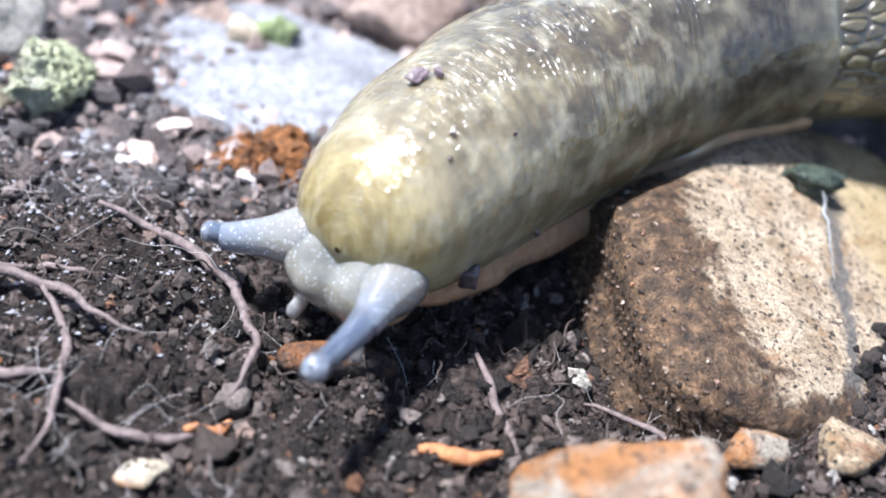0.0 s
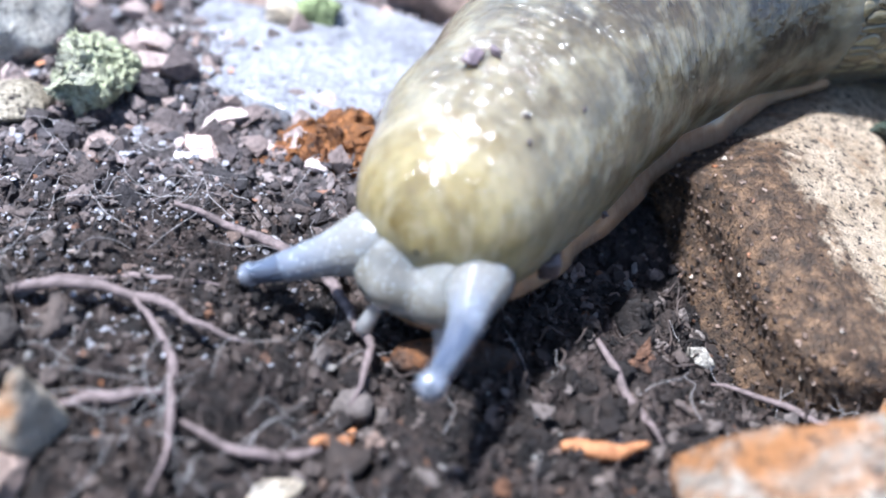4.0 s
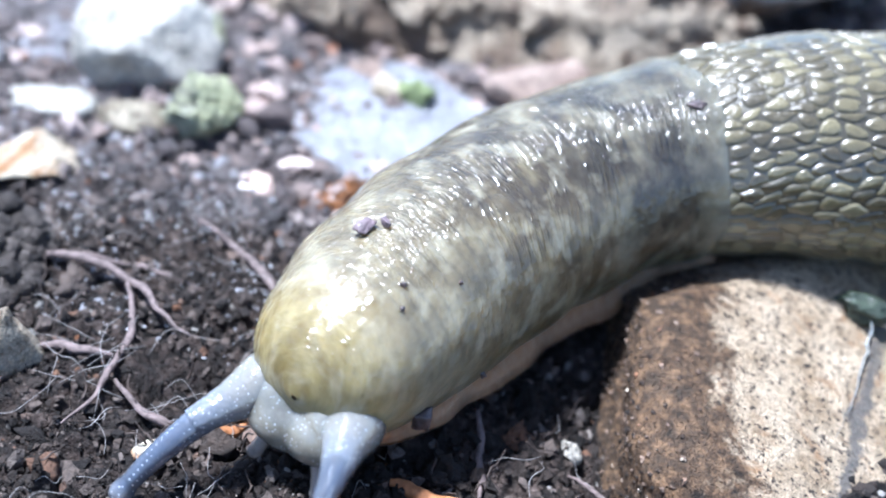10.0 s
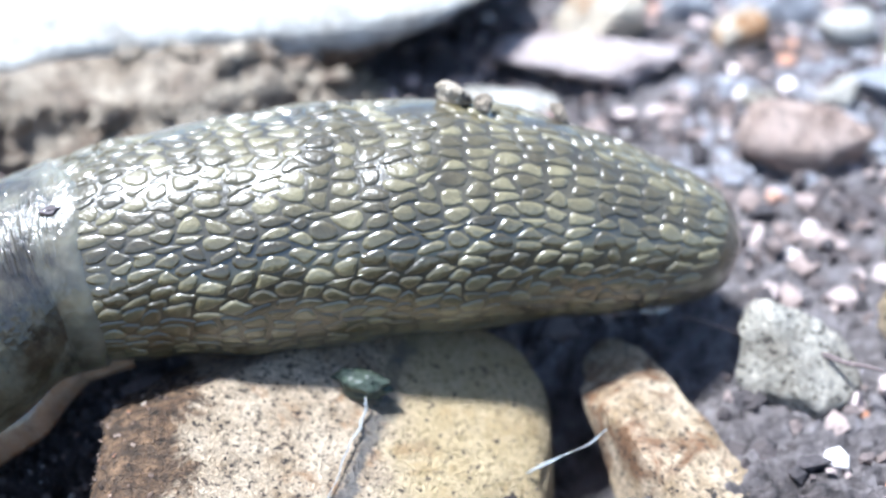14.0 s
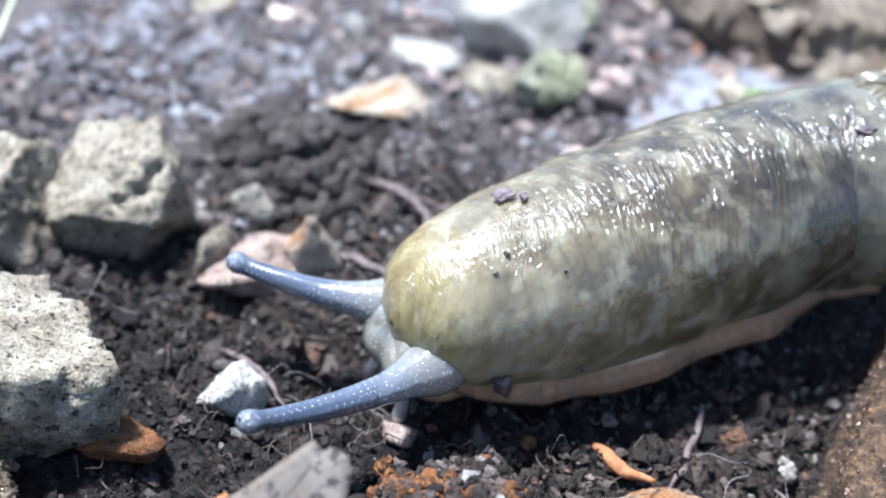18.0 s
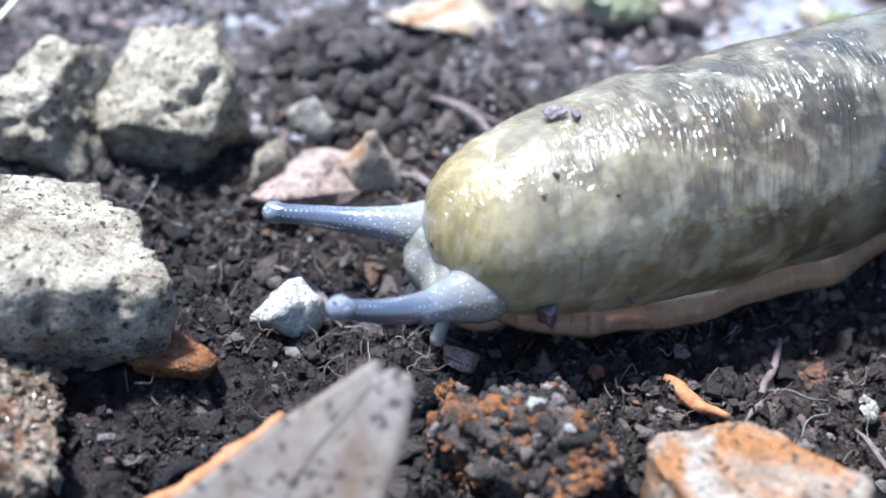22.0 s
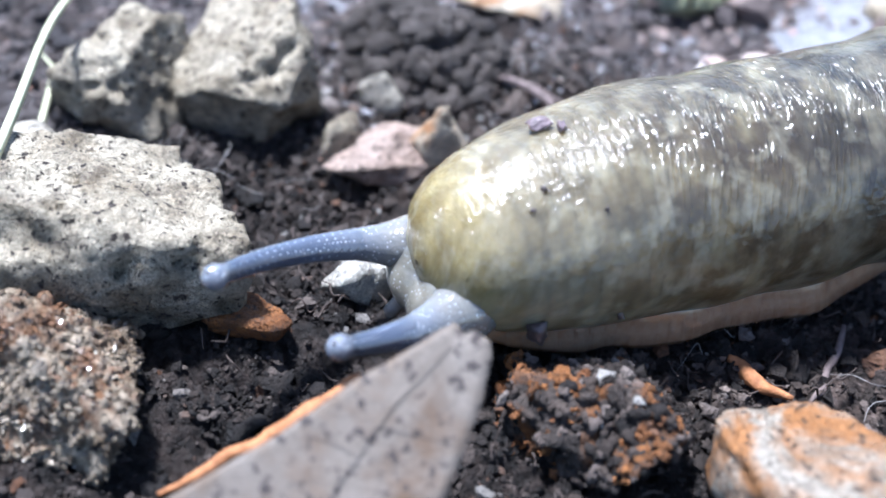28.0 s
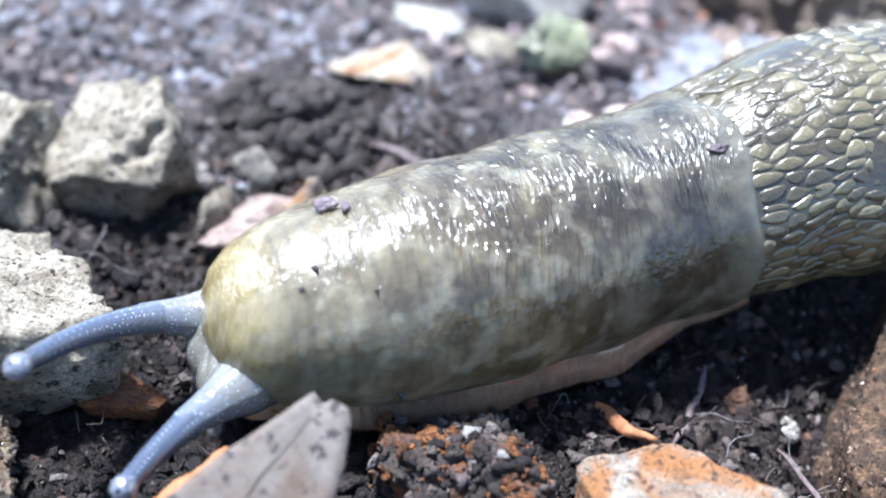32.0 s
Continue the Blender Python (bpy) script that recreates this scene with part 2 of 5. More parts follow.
def stone_material(name, low, high, stain=None, stain_amount=0.5, specks=0.5, wet=0.0, dirt=0.4, scale=1.0, caked_shade=(), crack=False):
    """Weathered stone: two tones, dark specks, optional rust or moss stain, soil rubbed into the lower side."""
    k = Mat(name)
    own = k.node("ShaderNodeSeparateXYZ")
    k.link(k.c, own.inputs[0])
    place = k.c
    rnd = k.node("ShaderNodeObjectInfo").outputs["Random"]
    shift = k.node("ShaderNodeVectorMath", operation="ADD")
    k.link(k.c, shift.inputs[0])
    k.link(k.math("MULTIPLY", rnd, 80.0), shift.inputs[1])
    k.c = shift.outputs[0]
    mid = k.noise(0.22 * scale, 5, 0.62)
    fine = k.noise(2.3 * scale, 4, 0.7)
    col = k.ramp(mid, [(0.34, low), (0.62, high)])
    grain = k.noise(5.5 * scale, 2, 0.5)
    col = k.mix(0.7, col, k.ramp(fine, [(0.3, 0.5), (0.72, 1.25)]), "MULTIPLY")
    col = k.mix(0.45, col, k.ramp(grain, [(0.35, 0.5), (0.65, 1.3)]), "MULTIPLY")
    col = k.mix(0.5, col, k.ramp(k.noise(0.9 * scale, 5, 0.75), [(0.36, 0.5), (0.56, 1.15)]), "MULTIPLY")
    if stain:
        a = k.ramp(k.noise(0.13 * scale, 5, 0.7, 0.6), [(0.60 - 0.22 * stain_amount, 0.0), (0.68 - 0.15 * stain_amount, 0.92)])
        col = k.mix(a, col, k.mix(fine, tuple(c * 0.45 for c in stain), tuple(min(1.0, c * 1.35) for c in stain)))
    spot = k.ramp(k.noise(1.35 * scale, 3, 0.6), [(0.57, 0.0), (0.65, min(1.0, specks * 1.6))])
    col = k.mix(spot, col, (0.045, 0.034, 0.028))
    mud = k.ramp(k.noise(0.4 * scale, 6, 0.75), [(0.62 - 0.2 * dirt, 0.0), (0.80 - 0.12 * dirt, 0.85)])
    col = k.mix(mud, col, (0.075, 0.054, 0.042))
    if crack:
        bend = k.math("ADD", k.math("MULTIPLY", own.outputs[1], -0.33), k.math("MULTIPLY", k.noise(0.35, 4, 0.6, 0.0, place), 4.5))
        off = k.math("ABSOLUTE", k.math("ADD", k.math("ADD", own.outputs[0], bend), -3.6))
        col = k.mix(k.ramp(k.math("ADD", k.math("MULTIPLY", off, 0.3), k.math("MULTIPLY", fine, 0.25)), [(0.24, 0.85), (0.42, 0.0)]), col, k.mix(fine, (0.05, 0.048, 0.046), (0.20, 0.195, 0.19)))
        gold = k.ramp(k.math("ADD", k.math("MULTIPLY", own.outputs[0], 0.05), k.math("MULTIPLY", mid, 0.6)), [(0.42, 0.0), (0.62, 0.55)])
        col = k.mix(gold, col, k.mix(fine, (0.42, 0.30, 0.13), (0.72, 0.56, 0.27)))
        col = k.mix(k.ramp(k.noise(1.7, 3, 0.6, 0.0, place), [(0.60, 0.0), (0.67, 0.9)]), col, (0.07, 0.05, 0.04))
    # Brown caked soil; its colour is also deepened to paint shade on these sides.
    for axis, start, width in caked_shade:
        depth = k.math("MULTIPLY", k.math("ADD", own.outputs[axis], -start), -1.0 / width)
        mask = k.ramp(k.math("ADD", depth, k.math("MULTIPLY", k.math("ADD", k.noise(0.3, 5, 0.7, 0.4, place), -0.5), 2.2)), [(0.0, 0.0), (0.25, 0.95)])
        col = k.mix(mask, col, k.ramp(k.noise(0.9, 5, 0.75, 0.0, place), [(0.34, (0.018, 0.012, 0.008)), (0.50, (0.10, 0.058, 0.032)), (0.68, (0.32, 0.19, 0.10))]))
    k.set(Base_Color=col, Roughness=k.ramp(fine, [(0.3, 0.62 - 0.35 * wet), (0.7, 0.95 - 0.4 * wet)]), Specular_IOR_Level=0.4)
    if wet:
        k.set(Coat_Weight=wet, Coat_Roughness=0.12)
    first = k.bump(fine, 1.0, 0.0010)
    k.bump(k.noise(0.8 * scale, 5, 0.7), 1.0, 0.0018, first)
    return k.m


def wet_skin(k, bump_height, strength, distance, rough=0.16, coat_rough=0.05):
    k.set(Roughness=rough, Specular_IOR_Level=0.4, Coat_Weight=1.0, Coat_Roughness=coat_rough, Coat_IOR=1.65)
    return k.bump(bump_height, strength, distance)


def mantle_material():
    """Olive-brown mantle with paler blotches, a yellow front hem, fine ripples and slime."""
    k = Mat("mantle_skin", "UV", 1.0)
    sep = k.node("ShaderNodeSeparateXYZ")
    k.link(k.c, sep.inputs[0])
    along, around = sep.outputs[1], k.math("ABSOLUTE", sep.outputs[0])
    blot = k.noise(0.30, 3.0, 0.5)
    soft = k.noise(0.12, 2.0, 0.5)
    fine = k.noise(1.1, 3, 0.5)
    back = k.ramp(blot, [(0.38, (0.044, 0.031, 0.014)), (0.54, (0.074, 0.055, 0.027)), (0.68, (0.15, 0.122, 0.066))])
    flank = k.ramp(blot, [(0.36, (0.078, 0.056, 0.026)), (0.52, (0.118, 0.088, 0.044)), (0.66, (0.225, 0.178, 0.098))])
    base = k.mix(k.ramp(k.math("MULTIPLY", around, 0.05), [(0.20, 0.0), (0.62, 1.0)]), back, flank)
    front = k.ramp(k.math("MULTIPLY", along, 0.04), [(0.10, 0.75), (0.62, 0.0)])
    base = k.mix(front, base, k.ramp(blot, [(0.36, (0.17, 0.136, 0.076)), (0.62, (0.285, 0.240, 0.148))]))
    rear = k.ramp(k.math("ADD", k.math("MULTIPLY", along, 0.023), k.math("MULTIPLY", soft, 0.5)), [(0.66, 0.0), (0.94, 0.9)])
    base = k.mix(rear, base, k.ramp(blot, [(0.42, (0.036, 0.029, 0.016)), (0.60, (0.12, 0.104, 0.068))]))
    edge = k.ramp(k.math("MULTIPLY", along, 0.02), [(0.69, 0.0), (0.755, 0.7)])
    base = k.mix(edge, base, (0.23, 0.215, 0.16))
    hem = k.ramp(k.math("MULTIPLY", k.math("ADD", along, k.math("MULTIPLY", blot, 7.0)), 0.05), [(0.06, 0.75), (0.26, 0.0)])
    base = k.mix(hem, base, k.ramp(blot, [(0.35, (0.19, 0.143, 0.050)), (0.65, (0.32, 0.262, 0.115))]))
    mottle = k.ramp(k.noise(0.42, 3, 0.5, 0.3), [(0.50, 0.0), (0.66, 0.5)])
    base = k.mix(mottle, base, k.mix(rear, (0.36, 0.32, 0.22), (0.17, 0.155, 0.105)))
    dx, dy = k.math("MULTIPLY", k.math("ADD", sep.outputs[0], -9.0), 0.18), k.math("MULTIPLY", k.math("ADD", along, -30.5), 0.24)
    pore = k.math("ADD", k.math("ADD", k.math("MULTIPLY", dx, dx), k.math("MULTIPLY", dy, dy)), k.math("MULTIPLY", k.math("ADD", blot, -0.5), 2.2))
    base = k.mix(k.ramp(pore, [(0.25, 0.8), (1.1, 0.0)]), base, k.ramp(fine, [(0.35, (0.020, 0.014, 0.007)), (0.65, (0.055, 0.042, 0.024))]))
    base = k.mix(0.35, base, k.ramp(fine, [(0.3, 0.6), (0.7, 1.25)]), "MULTIPLY")
    speck = k.ramp(k.noise(0.95, 2, 0.5), [(0.68, 0.0), (0.74, 0.4)])
    base = k.mix(speck, base, (0.10, 0.07, 0.035))
    k.set(Base_Color=base, Subsurface_Weight=0.75, Subsurface_Radius=(0.003, 0.0024, 0.0016), Subsurface_Scale=1.0)
    warp = k.node("ShaderNodeVectorMath", operation="ADD")
    drift = k.node("ShaderNodeCombineXYZ")
    k.link(k.math("ADD", k.math("MULTIPLY", k.noise(0.16, 2, 0.5), 2.2), k.math("MULTIPLY", around, 0.20)), drift.inputs[1])
    k.link(k.c, warp.inputs[0])
    k.link(drift.outputs[0], warp.inputs[1])
    wave = k.node("ShaderNodeTexWave", wave_type="BANDS", bands_direction="Y")
    wave.inputs["Scale"].default_value, wave.inputs["Distortion"].default_value = 0.50, 0.7
    wave.inputs["Detail"].default_value, wave.inputs["Detail Scale"].default_value = 1.0, 1.6
    k.link(warp.outputs[0], wave.inputs["Vector"])
    squeeze = k.node("ShaderNodeMapping")
    squeeze.inputs["Scale"].default_value = (0.6, 2.0, 1.0)
    k.link(warp.outputs[0], squeeze.inputs[0])
    crest = k.ramp(k.math("MULTIPLY", around, 0.05), [(0.16, 1.0), (0.36, 0.0)])
    worms = k.ramp(k.noise(0.85, 2, 0.5, 0.6, squeeze.outputs[0]), [(0.40, 0.0), (0.50, 1.0), (0.60, 0.0)])
    high = k.ramp(k.math("MULTIPLY", around, 0.05), [(0.05, 0.9), (0.30, 1.0), (0.42, 0.5), (0.56, 0.0)])
    high = k.math("MULTIPLY", high, k.ramp(k.math("MULTIPLY", along, 0.1), [(0.0, 0.55), (0.35, 1.0)]))
    fade = k.math("MULTIPLY", k.ramp(k.noise(0.17, 2, 0.5), [(0.42, 0.15), (0.56, 1.0)]), high)
    thin = k.math("MULTIPLY", k.ramp(wave.outputs["Fac"], [(0.45, 0.0), (0.95, 1.0)]), k.math("MULTIPLY", k.ramp(k.math("MULTIPLY", along, 0.1), [(0.35, 0.0), (0.85, 1.0)]), k.ramp(k.noise(0.5, 2, 0.5), [(0.40, 0.1), (0.56, 1.0)])))
    ridges = k.math("MULTIPLY", k.math("ADD", k.math("MULTIPLY", thin, 0.9), k.math("MULTIPLY", k.math("MULTIPLY", worms, crest), 0.6)), fade)
    film = k.bump(k.math("ADD", k.noise(0.45, 3, 0.5), k.math("MULTIPLY", k.noise(1.5, 2, 0.5, 0.4), 0.35)), 0.9, 0.0005)
    wet_skin(k, ridges, 1.0, 0.00042, 0.34, 0.12)
    glint = k.bump(ridges, 1.0, 0.00017, film)
    k.link(glint, k.b.inputs["Coat Normal"])
    k.bump(ridges, 1.0, 0.00003, k.bump(k.noise(0.5, 3, 0.5), 0.5, 0.0004))
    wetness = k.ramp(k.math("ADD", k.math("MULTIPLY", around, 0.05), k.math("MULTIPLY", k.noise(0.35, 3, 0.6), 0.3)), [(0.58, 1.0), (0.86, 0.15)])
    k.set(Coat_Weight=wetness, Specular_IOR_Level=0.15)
    return k.m


def body_material(name, raised):
    """Grey-olive body; the raised grains are paler, some yellowish."""
    k = Mat(name, "UV", 1.0)
    blot = k.noise(0.16, 3, 0.6)
    fine = k.noise(1.4, 3, 0.6)
    if raised:
        island = k.node("ShaderNodeNewGeometry").outputs["Random Per Island"]
        rnd = k.math("FRACT", k.math("ADD", island, k.node("ShaderNodeObjectInfo").outputs["Random"]))
        pale = k.math("ADD", k.math("MULTIPLY", rnd, 0.42), k.math("MULTIPLY", blot, 0.75))
        col = k.ramp(pale, [(0.36, (0.056, 0.043, 0.018)), (0.58, (0.098, 0.079, 0.036)), (0.86, (0.20, 0.170, 0.088))])
    else:
        col = k.ramp(blot, [(0.35, (0.042, 0.034, 0.018)), (0.65, (0.080, 0.067, 0.038))])
    col = k.mix(0.4, col, k.ramp(fine, [(0.3, 0.7), (0.7, 1.2)]), "MULTIPLY")
    k.set(Base_Color=col, Sheen_Weight=0.0)
    wet_skin(k, fine, 0.35, 0.0005, 0.3, 0.11)
    return k.m


def flesh_material(name, low, high, scale=0.5, rough=0.22, dots=0.55, clear=0.0):
    k = Mat(name)
    n = k.noise(scale, 4, 0.6)
    grains = k.cells(3.0)
    col = k.ramp(n, [(0.35, low), (0.65, high)])
    spots = k.ramp(grains.outputs["Distance"], [(0.10, dots), (0.26, 0.0)])
    col = k.mix(spots, col, (0.62, 0.66, 0.72))
    k.set(Base_Color=col, Subsurface_Weight=0.8, Subsurface_Radius=(0.003, 0.0026, 0.0022), Subsurface_Scale=0.9, Transmission_Weight=clear, IOR=1.36)
    wet_skin(k, grains.outputs["Distance"], 0.12, 0.0002, rough)
    return k.m


def stalk_material():
    """Tentacle skin: dark blue-grey towards the tip, clearing to greyish white at the root, with rows of white dots."""
    k = Mat("tentacle_flesh")
    sep = k.node("ShaderNodeSeparateXYZ")
    k.link(k.node("ShaderNodeTexCoord").outputs["UV"], sep.inputs[0])
    n = k.noise(0.7, 4, 0.6)
    col = k.ramp(k.math("ADD", sep.outputs[1], k.math("MULTIPLY", k.math("ADD", n, -0.5), 0.2)), [(0.0, (0.13, 0.14, 0.165)), (0.05, (0.060, 0.071, 0.098)), (0.45, (0.088, 0.102, 0.138)), (0.70, (0.145, 0.157, 0.18)), (0.95, (0.195, 0.187, 0.165))])
    grains = k.cells(3.1)
    col = k.mix(k.ramp(grains.outputs["Distance"], [(0.10, 0.6), (0.26, 0.0)]), col, (0.60, 0.64, 0.70))
    k.set(Base_Color=col, Subsurface_Weight=0.8, Subsurface_Radius=(0.003, 0.0026, 0.0022), Subsurface_Scale=0.9, IOR=1.36)
    wet_skin(k, k.math("ADD", grains.outputs["Distance"], k.noise(1.6, 2, 0.5)), 0.22, 0.0002, 0.18)
    return k.m


def plain_material(name, low, high, scale=1.0, rough=0.7, bump=0.4, size=0.0004, coat=0.0):
    k = Mat(name)
    n = k.noise(scale, 5, 0.65)
    k.set(Base_Color=k.ramp(n, [(0.3, low), (0.7, high)]), Roughness=rough, Coat_Weight=coat, Coat_Roughness=0.1)
    k.bump(n, bump, size)
    return k.m


# The second crumb material is lightened to paint the background's haze on dry crumbs.
SOIL, CRUMB, DRY_HAZED = soil_material(), crumb_material("soil_crumb", 0.68), crumb_material("hazed_dry_crumb", 1.5)
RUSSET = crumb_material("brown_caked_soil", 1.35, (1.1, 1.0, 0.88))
PALE = stone_material("pale_limestone", (0.40, 0.352, 0.28), (0.82, 0.75, 0.62), specks=0.7, dirt=0.3)
GREY = stone_material("grey_limestone", (0.34, 0.275, 0.185), (0.76, 0.665, 0.50), specks=0.9, dirt=0.55, scale=1.25)
WHITE = stone_material("white_chalky_stone", (0.62, 0.57, 0.48), (0.92, 0.885, 0.79), specks=0.3, dirt=0.15)
TAN = stone_material("tan_sandstone", (0.468, 0.325, 0.182), (0.858, 0.676, 0.468), stain=(0.30, 0.15, 0.07), stain_amount=0.42, specks=0.75, dirt=0.25, scale=1.6)
# The brown left and front hold stuck soil plus the slug's shadow, painted in.
CARRIER = stone_material("tan_flat_stone", (0.44, 0.32, 0.20), (0.78, 0.62, 0.44), stain=(0.42, 0.25, 0.13), stain_amount=0.25, specks=0.8, dirt=0.2, scale=1.6, caked_shade=((0, -10.0, 6.0), (1, -12.5, 5.0)), crack=True)
BANK = stone_material("whitish_slab", (0.57, 0.53, 0.46), (0.88, 0.86, 0.79), specks=0.3, dirt=0.12, caked_shade=((2, 1.0, 3.0),))
LOAM = stone_material("beige_brown_bank", (0.30, 0.23, 0.16), (0.68, 0.57, 0.43), stain=(0.16, 0.11, 0.075), stain_amount=0.6, specks=0.4, dirt=0.5, scale=0.6)
RUSTY = stone_material("rust_stained_white_stone", (0.36, 0.30, 0.23), (0.62, 0.55, 0.45), stain=(0.50, 0.21, 0.06), stain_amount=0.78, specks=0.55, dirt=0.3, scale=1.3)
YELLOW = stone_material("yellowish_stone", (0.66, 0.53, 0.36), (0.90, 0.80, 0.64), stain=(0.55, 0.27, 0.10), stain_amount=0.35, specks=0.2, dirt=0.15)
CREAM = stone_material("pale_orange_stone", (0.58, 0.44, 0.30), (0.86, 0.74, 0.56), stain=(0.62, 0.30, 0.12), stain_amount=0.45, specks=0.1, dirt=0.0)
PINK = stone_material("pinkish_stone", (0.42, 0.29, 0.225), (0.68, 0.52, 0.43), specks=0.35, dirt=0.25)
ROSY = stone_material("pale_pink_stone", (0.58, 0.46, 0.42), (0.82, 0.70, 0.66), specks=0.2, dirt=0.1)
BLUE = stone_material("blue_grey_slate", (0.36, 0.365, 0.39), (0.60, 0.605, 0.64), specks=0.15, dirt=0.5, wet=0.2)
SLATE = stone_material("dark_slate", (0.085, 0.088, 0.10), (0.17, 0.175, 0.195), specks=0.1, dirt=0.1)
ORANGE = stone_material("orange_clay", (0.22, 0.082, 0.026), (0.44, 0.18, 0.055), specks=0.45, dirt=0.5)
CLOD = stone_material("soil_clod", (0.045, 0.034, 0.028), (0.135, 0.105, 0.088), stain=(0.34, 0.13, 0.035), stain_amount=0.62, specks=0.5, dirt=0.3)
EARTH = stone_material("brown_earth_clod", (0.042, 0.034, 0.03), (0.165, 0.138, 0.122), specks=0.4, dirt=0.2)
CRYST = stone_material("glinting_brown_stone", (0.20, 0.14, 0.082), (0.68, 0.56, 0.41), stain=(0.30, 0.14, 0.06), stain_amount=0.5, specks=0.8, dirt=0.5, wet=0.5)
MOSSY = stone_material("lichen_covered_clod", (0.34, 0.33, 0.24), (0.66, 0.66, 0.50), stain=(0.72, 0.76, 0.46), stain_amount=0.95, specks=0.3, dirt=0.25)
CRUST = stone_material("white_dry_crust", (0.42, 0.41, 0.44), (0.72, 0.71, 0.75), specks=0.4, dirt=0.35)
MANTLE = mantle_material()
BODY, GRAIN = body_material("body_skin", False), body_material("body_grains", True)
FOOT = flesh_material("foot_flesh", (0.27, 0.150, 0.080), (0.42, 0.275, 0.168), 0.3, dots=0.0)
GREYISH = ((0.145, 0.136, 0.112), (0.24, 0.226, 0.19))
HEAD = flesh_material("head_flesh", *GREYISH, 0.4, dots=0.5)
STALK = stalk_material()
LIPS = flesh_material("lower_tentacle_flesh", (0.22, 0.215, 0.21), (0.36, 0.345, 0.33), 0.6, dots=0.1, clear=0.4)
EYE = plain_material("eye_black", (0.006, 0.006, 0.010), (0.02, 0.02, 0.03), 2.0, 0.2, 0.1, 0.0001, 0.8)
FLAKE = plain_material("purplish_debris", (0.05, 0.035, 0.04), (0.22, 0.16, 0.17), 1.5, 0.5, 0.6, 0.0004, 0.2)
ROOT = plain_material("root_bark", (0.05, 0.036, 0.032), (0.20, 0.15, 0.14), 1.2, 0.75, 0.6)
RUSTROOT = plain_material("rusty_root_bark", (0.20, 0.075, 0.025), (0.46, 0.20, 0.08), 1.2, 0.75, 0.6)
FIBRE = plain_material("pale_fibre", (0.20, 0.18, 0.17), (0.40, 0.38, 0.37), 2.0, 0.6, 0.2)
SCRAP = plain_material("rotten_plant_scraps", (0.018, 0.012, 0.010), (0.085, 0.06, 0.048), 1.5, 0.7, 0.5)
STRAW = plain_material("dry_grass", (0.42, 0.42, 0.26), (0.66, 0.66, 0.46), 0.8, 0.5, 0.3)
DEBRIS = plain_material("dark_debris", (0.02, 0.015, 0.015), (0.12, 0.085, 0.08), 1.5, 0.5, 0.6, 0.0004, 0.3)
SLIME = flesh_material("dried_slime", (0.45, 0.46, 0.42), (0.62, 0.63, 0.58), 1.0, 0.15, 0.0, clear=0.35)
SPRIG = plain_material("bright_green_moss", (0.10, 0.13, 0.05), (0.30, 0.36, 0.16), 1.6, 0.6, 0.9, 0.0006)
GREEN = plain_material("dark_green_moss", (0.008, 0.014, 0.008), (0.04, 0.06, 0.035), 1.6, 0.5, 0.9, 0.0006, 0.3)


def leaf_material():
    k = Mat("dead_grey_leaf")
    n, f = k.noise(0.22, 5, 0.6), k.noise(1.6, 4, 0.7)
    col = k.ramp(n, [(0.32, (0.10, 0.062, 0.036)), (0.50, (0.135, 0.110, 0.088)), (0.75, (0.185, 0.160, 0.135))])
    spot = k.ramp(k.noise(1.05, 4, 0.65), [(0.56, 0.0), (0.61, 0.95)])
    col = k.mix(spot, col, (0.03, 0.022, 0.02))
    col = k.mix(0.4, col, k.ramp(f, [(0.3, 0.7), (0.7, 1.25)]), "MULTIPLY")
    k.set(Base_Color=col, Roughness=0.75)
    k.bump(f, 0.4, 0.0003)
    return k.m


LEAF = leaf_material()


# ---- the ground ----
def ground_height(x, y):
    """Height of the soil (mm) at arrays of places (mm)."""
    p = np.column_stack([x, y, np.zeros_like(x)])
    near = np.exp(-((x + 10) ** 2 + (y - 15) ** 2) / 160.0 ** 2)
    h = 1.6 * fractal(p / 16, 3, 3)
    h += 1.5 * np.exp(-((x + 34) ** 2 + (y - 7) ** 2) / 9.0 ** 2)
    h -= 2.8 * np.exp(-((x - 4) ** 2 + (y + 1) ** 2) / 8.0 ** 2)
    h -= 2.0 * np.exp(-((x + 2) ** 2 + (y - 9) ** 2) / 6.0 ** 2)
    h -= 11.0 * np.exp(-((x - 37) ** 2 + (y - 24) ** 2) / 7.0 ** 2)
    h -= 2.0 * np.exp(-((x + 26) ** 2 + (y + 40) ** 2) / 9.0 ** 2)
    lump = np.abs(fractal(p / 2.8, 4, 21, 0.7))
    grit = np.abs(fractal(p / 1.1, 2, 31))
    h += near * (1.0 * fractal(p / 5.2, 4, 11, 0.6) + 3.0 * (0.3 - lump) + 1.1 * (0.3 - grit))
    far = np.maximum(np.hypot(x + 10, y - 15) - 400, 0)
    return h + 0.03 * far * fractal(p / 900, 3, 5)


def spread(lo, hi, step, out):
    """Even steps from lo to hi, then ever longer ones out to the far distance."""
    mid = np.arange(lo, hi + step / 2, step)
    grow = step * np.cumsum(1.09 ** np.arange(1, 96))
    grow = grow[grow < out]
    return np.concatenate([(lo - grow)[::-1], mid, hi + grow])


gx, gy = spread(-92, 74, 0.36, 420), spread(-58, 104, 0.36, 420)
GX, GY = np.meshgrid(gx, gy)
gz = ground_height(GX.ravel(), GY.ravel())
gv = np.column_stack([GX.ravel(), GY.ravel(), gz]) * MM
nx, ny = len(gx), len(gy)
gi = (np.arange(ny - 1)[:, None] * nx + np.arange(nx - 1)[None, :]).ravel()
